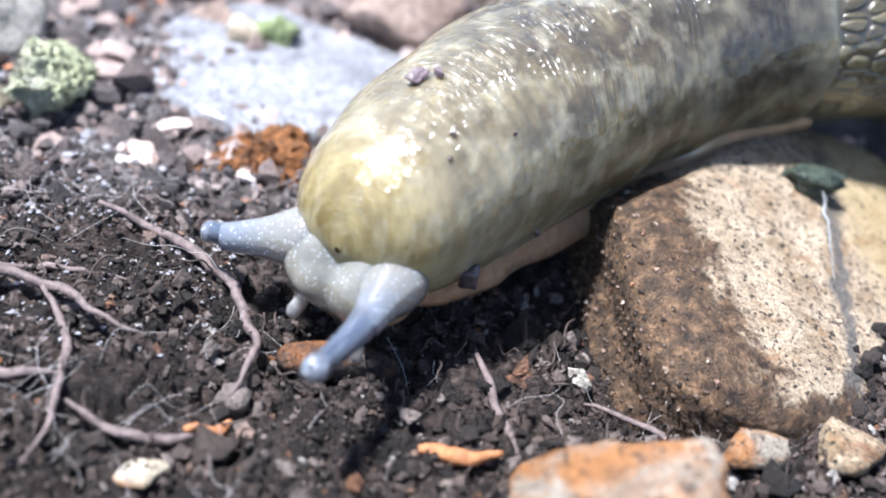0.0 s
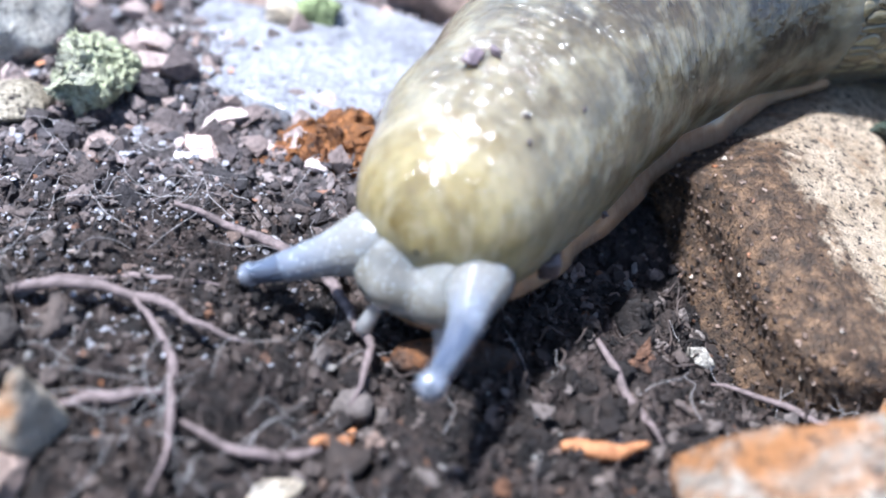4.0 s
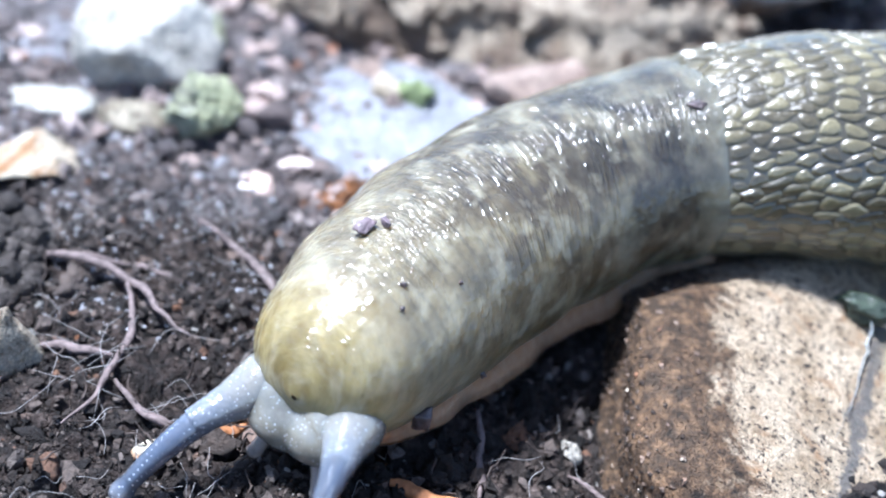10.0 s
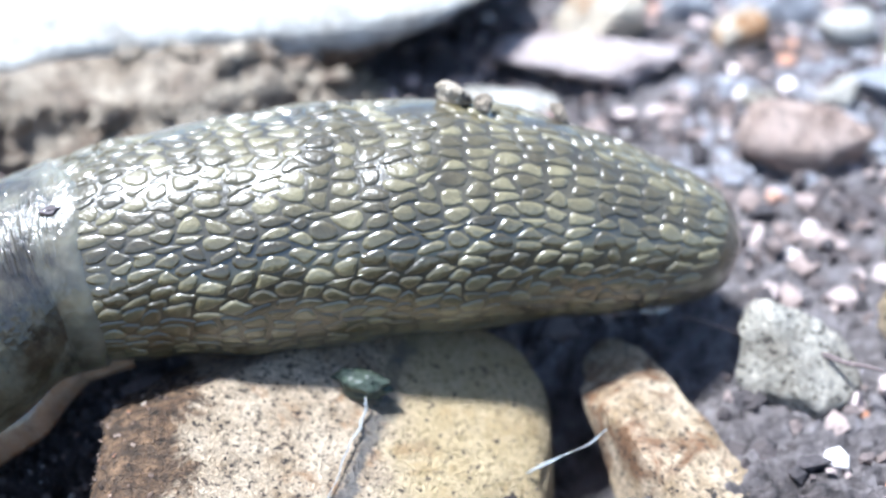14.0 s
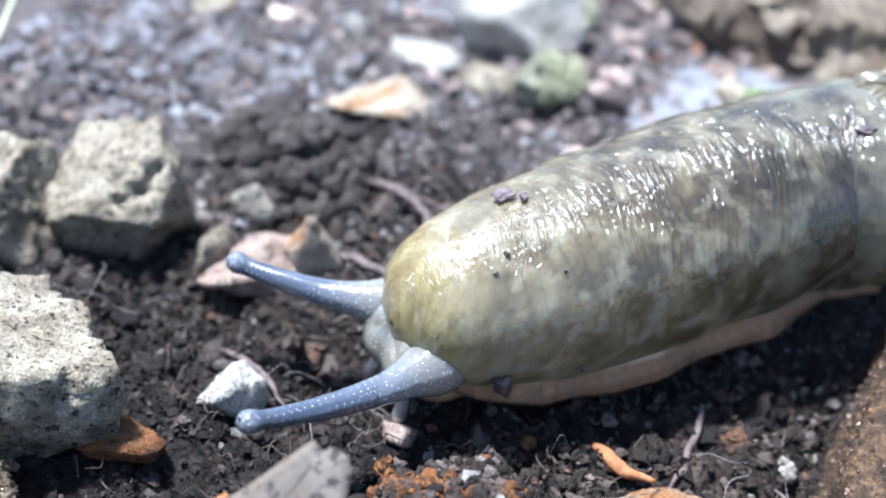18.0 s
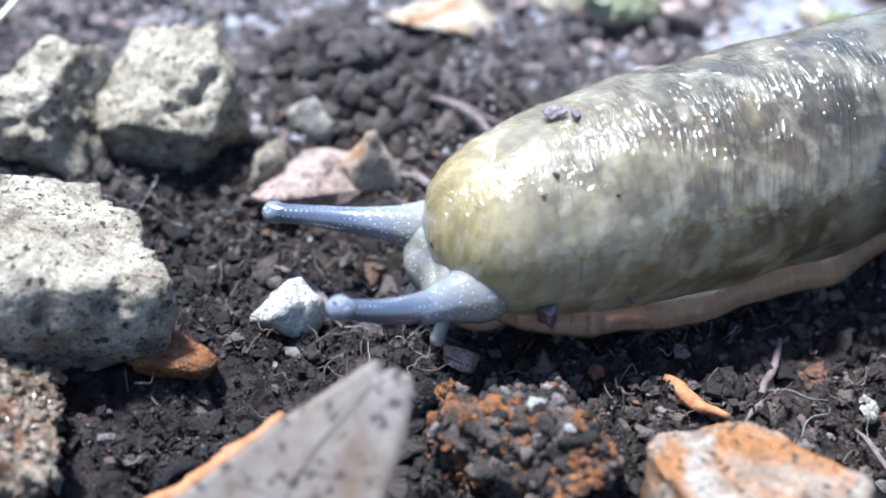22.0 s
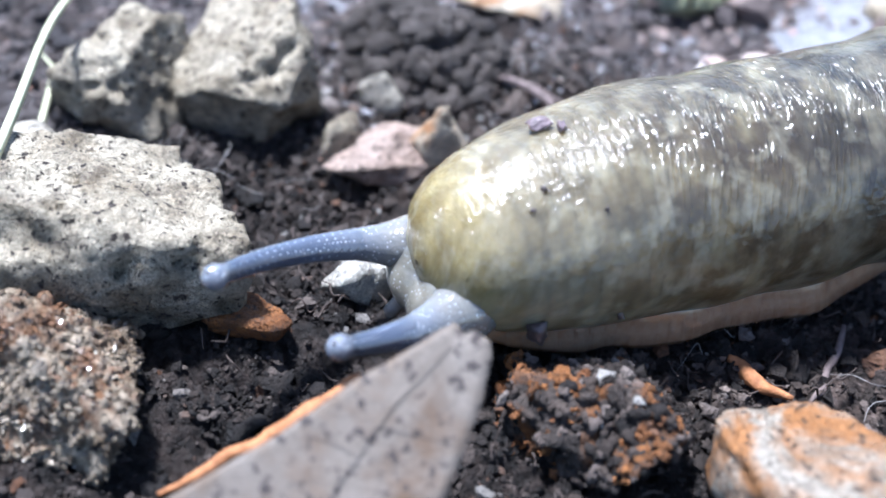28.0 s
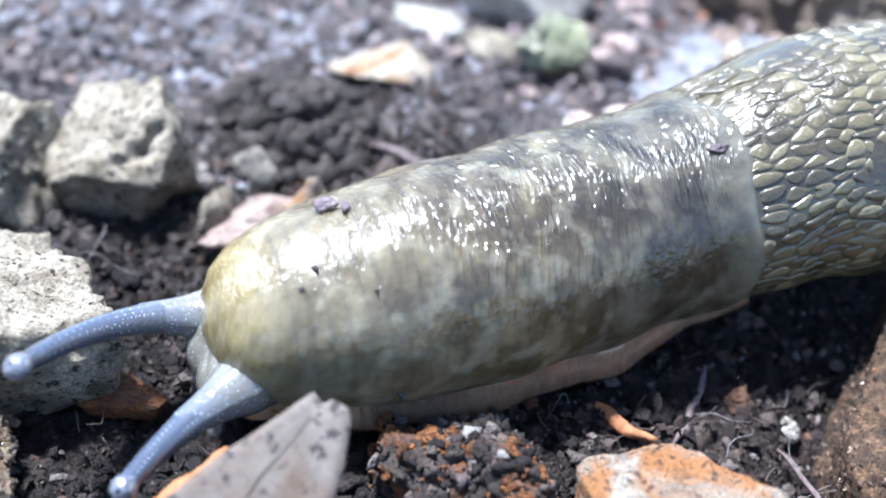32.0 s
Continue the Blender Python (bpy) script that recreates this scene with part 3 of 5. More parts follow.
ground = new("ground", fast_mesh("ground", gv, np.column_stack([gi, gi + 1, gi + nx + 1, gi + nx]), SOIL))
tagged(ground, "dark moist crumbly garden soil with uneven lumps", "soil", kind="structure")


def height_at(x, y):
    return float(ground_height(np.array([float(x)]), np.array([float(y)]))[0])


# ---- stones ----
def stone_mesh(name, size, seed, material, level=4, facets=9, rough=0.12, flat=0.0, pits=0.0, boxy=3.0, cuts=(0.42, 0.78), undercut=0.0, peak=0.0):
    """A broken stone: a rounded block cut by random planes, roughened; size is its full x, y, z extent in mm."""
    rng = np.random.RandomState(seed)
    v, f = ICO[level]
    n = rng.normal(size=(facets, 3))
    n /= np.linalg.norm(n, axis=1)[:, None]
    cut = rng.uniform(*cuts, facets)
    if flat:
        n = np.vstack([n, (0.05, 0.05, 1.0), (0, 0, -1.0)])
        cut = np.append(cut, (1 - flat, 0.8))
    d = v @ (n / np.linalg.norm(n, axis=1)[:, None]).T
    block = (np.abs(v) ** boxy).sum(axis=1) ** (-1 / boxy)
    r = np.minimum(block, np.min(np.where(d > 0.05, cut / np.maximum(d, 0.05), 9.0), axis=1))
    p = v * r[:, None]
    half = np.array(size) / 2
    q = p * half
    bump = 1.3 * rough * fractal((q / (half.mean() / 3) if half.max() > 4 * half.min() else p * 2.1) + seed, 4, seed) + 0.7 * rough * fractal(q / 1.3 + seed, 3, seed + 7, 0.7) * 6.0 / max(6.0, max(size) * 0.5)
    if pits:
        hole = fractal(q / 1.6 + 3 * seed, 2, seed + 3)
        bump -= pits * np.maximum(hole - 0.25, 0)
    p = p * (1 + bump[:, None])
    if undercut:
        p[:, :2] *= (1 - undercut * np.clip(0.15 - p[:, 2] / np.abs(p[:, 2]).max(), 0, 1))[:, None]
    if peak:
        p[:, :2] *= (1 - peak * np.clip(p[:, 2] / np.abs(p[:, 2]).max() + 0.4, 0, 1.1))[:, None]
    ext = np.abs(p).max(axis=0)
    return fast_mesh(name, p / ext * half * MM, f, material)


def stone(name, x, y, size, seed, material, label, turn=0.0, sink=0.25, z=None, tilt=(0, 0), category="stone", **kw):
    me = stone_mesh(name, size, seed, material, **kw)
    base = height_at(x, y) if z is None else z
    m = pose(x * MM, y * MM, (base + size[2] * (0.5 - sink)) * MM, tilt[0], tilt[1], turn)
    ob = new(name, me)
    ob.matrix_basis = m
    return tagged(ob, label, category)


carrier = stone("flat_stone", 17.2, 13.2, (35.5, 33, 12), 12, CARRIER, "tan speckled flat stone carrying the slug's body", turn=15, sink=0.5, z=-1.9, tilt=(13, 14), facets=7, level=5, rough=0.05, boxy=6.0, cuts=(0.86, 1.15))
stone("oblong_stone", 42.4, 22, (11.5, 26, 13), 5, TAN, "tan oblong speckled stone with slime on top", turn=20, sink=0.25, level=4, rough=0.06)
stone("angular_stone", 51.5, 29.5, (12, 10, 9), 8, PALE, "pale angular stone with dark specks", turn=30, sink=0.2)
stone("angular_stone", 62, 33, (8, 9, 9), 31, TAN, "tan stone beside the pale angular stone", turn=10)
stone("broken_rock", -44.9, -37.2, (19.6, 15.6, 16.5), 3, GREY, "grey pitted rock with an overhanging edge", turn=55, sink=0.34, level=5, pits=0.6, undercut=0.6, flat=0.3, rough=0.17, boxy=4.5, facets=8, cuts=(0.6, 0.95), tilt=(-6, 8))
gritty = stone("broken_rock", -38.3, -45, (15, 12, 10), 17, CRYST, "glinting brown-grey rough rock", turn=20, level=5, rough=0.11, pits=0.3)
stone("broken_rock", -62.3, -24, (12, 10, 13), 21, GREY, "grey angular rock in the soil", turn=40, level=5, rough=0.2, pits=0.5)
stone("broken_rock", -54.6, -15.9, (15.5, 12, 18), 26, GREY, "large grey rock with a sunlit pale top", turn=35, level=5, undercut=0.25, rough=0.2, pits=0.5)
stone("small_stone", -47.5, -14, (4, 4, 6), 33, GREY, "small upright grey stone", turn=30, level=3)
stone("small_stone", -49.5, -7, (5, 4, 4.5), 34, PALE, "small pale stone against dark crumbs", level=3)
stone("flat_stone", -43.5, -13, (10.5, 6.5, 3.6), 41, PINK, "flat pinkish stone lying on the soil", turn=52, sink=0.2, flat=0.1)
stone("wedge_stone", -40.6, -8.6, (5.4, 3.4, 7.2), 44, CREAM, "small pointed pale orange wedge stone", turn=30, sink=0.12, facets=6, level=4, cuts=(0.6, 0.9), rough=0.07, peak=0.68)
stone("small_stone", -58, -34, (7, 6, 5), 46, PALE, "small whitish stone by the grass stem", level=3)
stone("small_stone", -33, -24.5, (6, 4.5, 4.5), 48, WHITE, "small white stone near the slug's head", turn=60, sink=0.2, level=3)
stone("small_stone", -34.5, -32.5, (6.2, 4.5, 4), 51, ORANGE, "small orange-brown stone on soil", turn=40, level=3)
stone("soil_clod", -12.2, -20.6, (15.5, 10.5, 9.5), 53, CLOD, "crumbly dark clod with rusty orange patches", turn=20, sink=0.42, level=5, rough=0.28, category="clod")
stone("rusty_stone", -0.5, -16.2, (12.2, 11.5, 9.6), 57, RUSTY, "white stone with rust-orange stains", turn=-14, sink=0.3, level=5, rough=0.09, boxy=4.0, facets=8, cuts=(0.62, 0.95))
stone("pebble", 0, 0, (1.9, 1.7, 1.7), 60, WHITE, "tiny white pebble on dark soil", sink=-0.15, level=3)
stone("small_stone", 9.5, -18.5, (5, 5, 6), 62, YELLOW, "small tan stone beside the rusty stone", level=3)
stone("small_stone", 10.5, -7, (5.5, 4, 3.5), 63, RUSTY, "small rust-stained stone on soil", level=3)
stone("small_stone", 16, -7, (6, 5, 4), 64, TAN, "small brown broken stone on soil", sink=0.4, level=3)
stone("small_stone", -27, -12.2, (3.3, 2.6, 2.2), 66, YELLOW, "small pale orange stone on the soil", level=3)
stone("small_stone", -22, -18.2, (3.2, 2.6, 2.4), 67, PINK, "small brown stone on soil", level=3)
stone("oblong_stone", -16.4, -1.8, (8, 3.0, 2.6), 68, CLOD, "small flat reddish-grey stone on soil", turn=8, sink=0.4, level=3)
stone("flat_stone", -23, 33, (29, 20, 5), 71, BLUE, "smooth blue-grey flat stone sunk in soil", turn=-28, sink=0.6, flat=0.25, rough=0.05, level=5, boxy=4.0, cuts=(0.7, 1.0))
stone("soil_clod", -25, 21, (10, 7, 4), 72, ORANGE, "crumbled bright orange clay on the soil", sink=0.5, rough=0.3, category="clod")
stone("soil_clod", -41.5, 26, (6, 9, 6.5), 73, MOSSY, "clod covered with pale green lichen", sink=0.25, rough=0.3, category="clod")
stone("soil_clod", -50, 40, (7, 7, 5), 74, MOSSY, "lichen-covered clod beside the white stone", rough=0.25, category="clod")
stone("small_stone", -31, 42, (7, 6, 5), 75, PINK, "pinkish brown stone beside the flat slate", level=3)
stone("small_stone", -27, 38.5, (4.4, 4, 3), 76, YELLOW, "small cream stone on the soil", level=3)
stone("broken_rock", -14, 43, (13, 9, 8), 77, PINK, "brown rock half buried in soil", level=3)
stone("flat_stone", -53.5, 13, (11, 7.5, 3.6), 78, YELLOW, "flat yellowish stone with one orange corner", turn=40, sink=0.25, flat=0.15)
stone("flat_stone", -56, 23, (8.5, 6, 4.2), 79, WHITE, "pale flat stone on soil", turn=20, level=3)
stone("small_stone", -65, 22, (3, 3, 3), 80, WHITE, "tiny white stone on soil", level=3)
stone("small_stone", -48, 23, (8, 6, 4), 81, GREY, "greenish grey flat stone on soil", level=3)
stone("white_rock", -51.8, 34.5, (15, 12.5, 10), 82, WHITE, "large white chalky stone with a crack", turn=35, sink=0.2, facets=5, cuts=(0.75, 1.0), tilt=(10, 8))
stone("small_stone", -79.5, 14, (6, 5, 5), 83, YELLOW, "pale yellow stone lying on soil", level=3)
bank = stone("earth_bank", -20, 61, (66, 26, 20), 84, LOAM, "lumpy beige-brown bank of earth under the slab", turn=17, sink=0.5, level=5, rough=0.17, boxy=3.0, facets=6, cuts=(0.8, 1.0), category="earth bank")
slab = stone("stone_slab", -22, 82.8, (88, 48, 10), 85, BANK, "large whitish stone slab with a shaded earthy edge", turn=17, sink=0.0, z=3.0, facets=8, level=5, rough=0.035, boxy=6.0, cuts=(0.85, 1.1))
stone("flat_stone", -79, 66, (24, 20, 8), 93, SLATE, "dark grey slate stone beside the whitish slab", turn=15, sink=0.3, flat=0.2, rough=0.05, boxy=4.0, cuts=(0.75, 1.0))
stone("round_stone", 31.5, 88, (11.5, 11, 9), 86, YELLOW, "rounded yellow stone before the slab", sink=0.1, facets=5)
stone("flat_stone", 32, 79, (25, 13, 4.5), 87, ROSY, "flat pink stone lying on soil", sink=0.1, flat=0.2)
stone("small_stone", 20.5, 69, (17, 8, 4.5), 88, WHITE, "white flat stone beside the slab", level=3)
stone("small_stone", 47.5, 86, (8.5, 8, 7), 89, YELLOW, "cream coloured stone on the soil", level=3)
stone("broken_rock", 55, 63, (15, 12, 10), 90, PINK, "reddish-brown rock half buried in soil", level=3)
stone("small_stone", 64, 78, (8, 8, 6), 91, BLUE, "bluish stone lying on the soil", level=3)
stone("small_stone", 63, 47, (6, 6, 5), 92, PALE, "pale stone near the tail", level=3)


def top_of(ob, x, y):
    """Height (mm) of a stone's upper side at a place."""
    co = [ob.matrix_basis @ v.co / MM for v in ob.data.vertices]
    near = sorted((math.hypot(c.x - x, c.y - y) - 0.15 * c.z, c.z) for c in co)
    return max(z for _, z in near[:6])


# ---- crumbs of soil ----
def crumbs(name, places, sizes, seed, level, label, squash=0.8, material=CRUMB, smooth=False):
    rng = np.random.RandomState(seed)
    v, f = ICO[level]
    shapes = []
    for s in range(12):
        n = fractal(v * 1.6 + 10 * s, 3, seed + s)
        shapes.append(v * (1 + 1.5 * n)[:, None] * rng.uniform(0.65, 1.3, 3))
    n = len(places)
    smooth = smooth or material in (RUSSET, LOAM) or (material == CRUMB and level > 1)
    which = rng.randint(0, 12, n)
    verts = np.array(shapes)[which]
    ang = rng.uniform(0, 2 * math.pi, n)
    c, s = np.cos(ang), np.sin(ang)
    stretch = rng.uniform(0.7, 1.3, (n, 1, 3)) * np.array([1, 1, squash])
    verts = verts * stretch * sizes[:, None, None]
    x = verts[..., 0] * c[:, None] - verts[..., 1] * s[:, None]
    y = verts[..., 0] * s[:, None] + verts[..., 1] * c[:, None]
    verts = np.stack([x, y, verts[..., 2]], -1) + places[:, None, :]
    tris = f[None] + (np.arange(n) * len(v))[:, None, None]
    ob = new(name, fast_mesh(name, verts.reshape(-1, 3) * MM, tris.reshape(-1, 3), material, smooth))
    return tagged(ob, label, "soil crumbs", kind="stuff")


def scatter(n, box, seed, lo, hi, power=2.2, clump=6.0, lift=0.35):
    rng = np.random.RandomState(seed)
    x, y = rng.uniform(box[0], box[1], n), rng.uniform(box[2], box[3], n)
    keep = fractal(np.column_stack([x, y, 0 * x]) / clump, 2, seed) + rng.uniform(-0.5, 0.5, n) > -0.12
    keep &= np.hypot(x - 37, y - 24) > 9
    x, y = x[keep], y[keep]
    size = lo + (hi - lo) * rng.uniform(0, 1, len(x)) ** power
    z = ground_height(x, y) + lift * size
    return np.column_stack([x, y, z]), size


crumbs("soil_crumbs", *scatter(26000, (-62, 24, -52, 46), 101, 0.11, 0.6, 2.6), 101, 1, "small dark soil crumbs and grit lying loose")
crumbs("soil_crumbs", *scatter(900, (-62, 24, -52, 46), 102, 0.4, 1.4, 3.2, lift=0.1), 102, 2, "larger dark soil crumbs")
crumbs("soil_crumbs", *scatter(9000, (-92, 74, 18, 104), 103, 0.3, 1.5, 2.8), 103, 1, "loose dry soil crumbs and grit", material=DRY_HAZED)
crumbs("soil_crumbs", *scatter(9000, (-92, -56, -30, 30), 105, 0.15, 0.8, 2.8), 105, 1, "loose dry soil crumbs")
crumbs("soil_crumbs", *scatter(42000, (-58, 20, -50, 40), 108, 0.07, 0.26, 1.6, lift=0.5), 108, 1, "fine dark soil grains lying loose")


def worm_cast():
    """A heap of rounded soil pellets, each a piece of its own."""
    heap = tagged(new("worm_cast"), "heap of rounded dark soil pellets made by a worm", "worm cast")
    heap.matrix_basis = pose(-51 * MM, -0.5 * MM, height_at(-51, -0.5) * MM)
    rng = np.random.RandomState(7)
    v, f = ICO[2]
    shapes = [fast_mesh("pellet", v * (1 + 0.8 * fractal(v * 1.4 + 10 * k, 3, 60 + k))[:, None] * rng.uniform(0.75, 1.2, 3) * MM, f, EARTH) for k in range(10)]
    for i in range(290):
        a, d = rng.uniform(0, 6.28), 8.5 * math.sqrt(rng.uniform(0, 1))
        x, y = d * math.cos(a), 0.75 * d * math.sin(a)
        z = height_at(x - 51, y - 0.5) - height_at(-51, -0.5) + 4.2 * max(0.0, 1 - (d / 9) ** 2) + rng.uniform(-0.3, 0.5)
        pellet = part("pellet", shapes[i % 10], heap)
        size = rng.uniform(0.6, 1.25)
        pellet.matrix_basis = pose(x * MM, y * MM, z * MM, rng.uniform(0, 360), rng.uniform(0, 360), rng.uniform(0, 360)) @ Matrix.Diagonal((size, size, size, 1))


worm_cast()


# ---- crumbly crusts of the clods ----
def crust(clod, n, seed, lo, hi, material, where=None, label="crumbly crust of soil grains"):
    """Crumbs stuck over a clod, as a part of it."""
    rng = np.random.RandomState(seed)
    me = clod.data
    co = np.empty(len(me.vertices) * 3, dtype=np.float32)
    me.vertices.foreach_get("co", co)
    co = co.reshape(-1, 3) / MM
    if where:
        co = co[where(co)]
    co = co[rng.randint(0, len(co), n)]
    ob = crumbs("crumb_crust", co.astype(float), lo + (hi - lo) * rng.uniform(0, 1, n) ** 2, seed, 2, label, 0.9, material)
    ob.parent = clod
    del ob["category"]


crust(carrier, 2600, 331, 0.03, 0.17, RUSSET, lambda c: (c[:, 0] < -12 - 4 * fractal(c / 6, 4, 6)) & (c[:, 2] < 5.6), "brown soil caked on the stone's side")
crust(bank, 260, 335, 0.4, 1.5, LOAM, lambda c: c[:, 2] > -4, "rounded lumps of earth on the bank")
crust(gritty, 1800, 334, 0.10, 0.45, CRYST, None, "glinting grains on the rock")
for ob in list(scene.objects):
    if ob.name.startswith("soil_clod"):
        own = ob.data.materials[0]
        if own == CLOD:
            crust(ob, 900, 311, 0.15, 0.65, CRUMB)
            crust(ob, 260, 312, 0.14, 0.5, ORANGE, lambda c: (c[:, 0] > 1.0) & (c[:, 0] < 4.6) & (c[:, 2] > 0.5), "rusty orange crumbs on the clod")
            crust(ob, 110, 313, 0.14, 0.5, ORANGE, lambda c: (c[:, 0] < -2.2) & (c[:, 1] < 0.5) & (c[:, 2] > -1.5), "rusty orange crumbs on the clod")
        else:
            crust(ob, 420, 320, 0.2, 0.8, own)

crumbs("dry_crust", *scatter(5200, (-92, -54, -8, 42), 106, 0.14, 0.75, 2.0, clump=9.0, lift=0.1), 106, 1, "whitish dry crust on the soil", 0.45, material=CRUST)
crumbs("dry_crust", *scatter(1500, (42, 76, 56, 104), 109, 0.3, 1.3, 2.4, clump=12.0, lift=0.1), 109, 1, "pale bluish dry crust on the soil", 0.45, material=CRUST)
crumbs("dry_crust", *scatter(900, (-64, -46, -10, 14), 110, 0.1, 0.45, 2.0, clump=6.0, lift=0.25), 110, 1, "whitish mould and dry crust on the soil", 0.6, material=CRUST)
crumbs("dry_crust", *scatter(2200, (-50, -24, -4, 20), 111, 0.05, 0.22, 2.0, clump=5.0, lift=0.5), 111, 1, "fine whitish mould on the soil", 0.6, material=CRUST)
crumbs("dry_crust", *scatter(600, (-62, -32, 14, 44), 107, 0.15, 0.6, 2.4, clump=9.0, lift=0.1), 107, 1, "pale dry crust on the soil", 0.45, material=CRUST)
for i, (x, y, w) in enumerate([(60, 92, 9), (68, 88, 7), (54, 99, 10), (72, 70, 8), (66, 58, 6), (42, 98, 8), (59, 75, 6), (50, 72, 5), (70, 98, 9)]):
    tagged(stone("small_stone", x, y, (w, w * 0.8, w * 0.7), 140 + i, (WHITE, PALE, BLUE)[i % 3], ("whitish", "pale grey", "bluish grey")[i % 3] + " weathered stone on the soil", turn=40 * i, level=3), group="weathered stones on the far soil")


# ---- roots, fibres, grass, leaf ----
def strand(name, points, radii, material, label, category="root", sides=8, rough=0.5, seed=0, lift=0.6):
    pts = [(x, y, (height_at(x, y) + lift) if len(r) == 0 else r[0]) for x, y, *r in points]
    slim = [0.35 * radii[0]] + [0.68 * r for r in radii] + [0.3 * radii[-1]]
    v, f = tube(pts, slim, sides, seed, rough)
    return tagged(new(name, mesh_from(name, v, f, material)), label, category, {"root": "roots over the soil", "twig": "twigs on the soil", "slime_thread": "slime threads"}[name])


strand("root", [(-46, 0, ), (-41, 1.4), (-38, 1.2), (-34.3, -0.2), (-32.4, -1.8), (-29, -3.2)], [0.55, 0.5, 0.5, 0.35], ROOT, "thin purplish-brown root across the soil", seed=1, lift=1.2)
strand("root", [(-35.4, 0.0), (-33.2, -4), (-32.6, -8), (-32.8, -10.2), (-33.6, -13.4)], [0.45, 0.4, 0.25], ROOT, "thin branching root with fine hairs", seed=2, lift=1.0)
strand("root", [(-39, -6.9), (-36, -6.6), (-33.2, -6.5)], [0.6, 0.55, 0.4], ROOT, "short grey root piece on soil", seed=3)
strand("root", [(-32.2, -8), (-29.3, -10.1), (-26.5, -10.0), (-24.6, -9.2)], [0.4, 0.5, 0.55], ROOT, "thin root with a rusty end", seed=4)
strand("root", [(-25, -9.3), (-23.3, -8.4), (-22.4, -7.4)], [0.6, 0.75, 0.5], RUSTROOT, "rusty orange root stub in soil", seed=5)
strand("root", [(-34, 9.2), (-30.7, 8.4), (-27.1, 6.3), (-24.2, 3.6), (-22.4, 0), (-21.8, -3.6), (-23, -6.2)], [0.45, 0.55, 0.6, 0.5, 0.35], ROOT, "curved brown root crossing the soil", seed=6, lift=1.3)
strand("root", [(-11.2, -9.4), (-8.6, -9.9), (-6.0, -9.7)], [0.75, 0.85, 0.6], RUSTROOT, "short rust-orange root piece", seed=7)
strand("twig", [(-7.2, -0.6), (-5.7, -5.0), (-4.9, -9.0)], [0.45, 0.45, 0.35], ROOT, "brown twig pressed into the soil", "twig", seed=8)
strand("twig", [(0.2, -2.1), (5.2, -5.0), (8.4, -7.6)], [0.3, 0.35, 0.25], ROOT, "thin brown twig on soil", "twig", seed=9)
strand("twig", [(-38, -21), (-34, -20.6), (-30, -22)], [0.4, 0.45, 0.3], ROOT, "grey twig beside the white stone", "twig", seed=10, lift=1.2)
strand("twig", [(-41, 2, ), (-36, 3.5), (-31, 2.4)], [0.3, 0.35, 0.25], ROOT, "thin twig on the soil", "twig", seed=11)
strand("root", [(-22.2, -33.6, 8), (-22.7, -36.3, 7), (-23.4, -39, 6), (-24.4, -42, 5), (-26.2, -45.5, 3)], [0.7, 0.8, 0.75, 0.6], RUSTROOT, "orange root along the leaf's edge", seed=12, lift=1.6)
strand("root", [(58, 27, 4), (53, 30, 2.6), (47, 31.5, 3.2), (42, 33, 3)], [0.35, 0.45, 0.4, 0.2], ROOT, "dark root under the tail", seed=14)


def fibres(name, box, n, seed, label, length=(3, 9), material=FIBRE, thick=1.0):
    rng = np.random.RandomState(seed)
    verts, faces = [], []
    for i in range(n):
        x, y = rng.uniform(box[0], box[1]), rng.uniform(box[2], box[3])
        a, size = rng.uniform(0, 6.28), rng.uniform(*length)
        pts = []
        for k in range(4):
            a += rng.uniform(-0.7, 0.7)
            pts.append((x, y, height_at(x, y) + rng.uniform(0.5, 1.7)))
            x, y = x + size / 4 * math.cos(a), y + size / 4 * math.sin(a)
        v, f = tube(pts, [0.018 * thick, 0.026 * thick, 0.014 * thick], 4, i, 0.2)
        faces += [tuple(q + len(verts) for q in p) for p in f]
        verts += v
    return tagged(new(name, mesh_from(name, verts, faces, material)), label, "root hairs" if material == FIBRE else "plant scraps", kind="stuff")


fibres("root_hairs", (-46, -22, -12, 12), 50, 201, "fine white root hairs over the soil")
fibres("root_hairs", (-44, -18, 8, 24), 40, 202, "fine pale root hairs over the soil")
fibres("root_hairs", (-34, -22, -22, -10), 30, 203, "bluish-white fungal threads on the soil", (2, 5))
fibres("root_hairs", (-20, 8, -12, 8), 25, 205, "fine brown and white root hairs in the soil", (2, 6))
fibres("plant_scraps", (-34, 16, -30, 6), 170, 211, "dark rotting plant fibres mixed into the soil", (1.2, 4), SCRAP, 3.4)
fibres("plant_scraps", (-62, -26, -40, 14), 150, 212, "brown rotting plant scraps on the soil", (1.2, 4), SCRAP, 3.4)
fibres("root_hairs", (-70, -40, -48, -6), 50, 204, "fine white root hairs between the rocks")


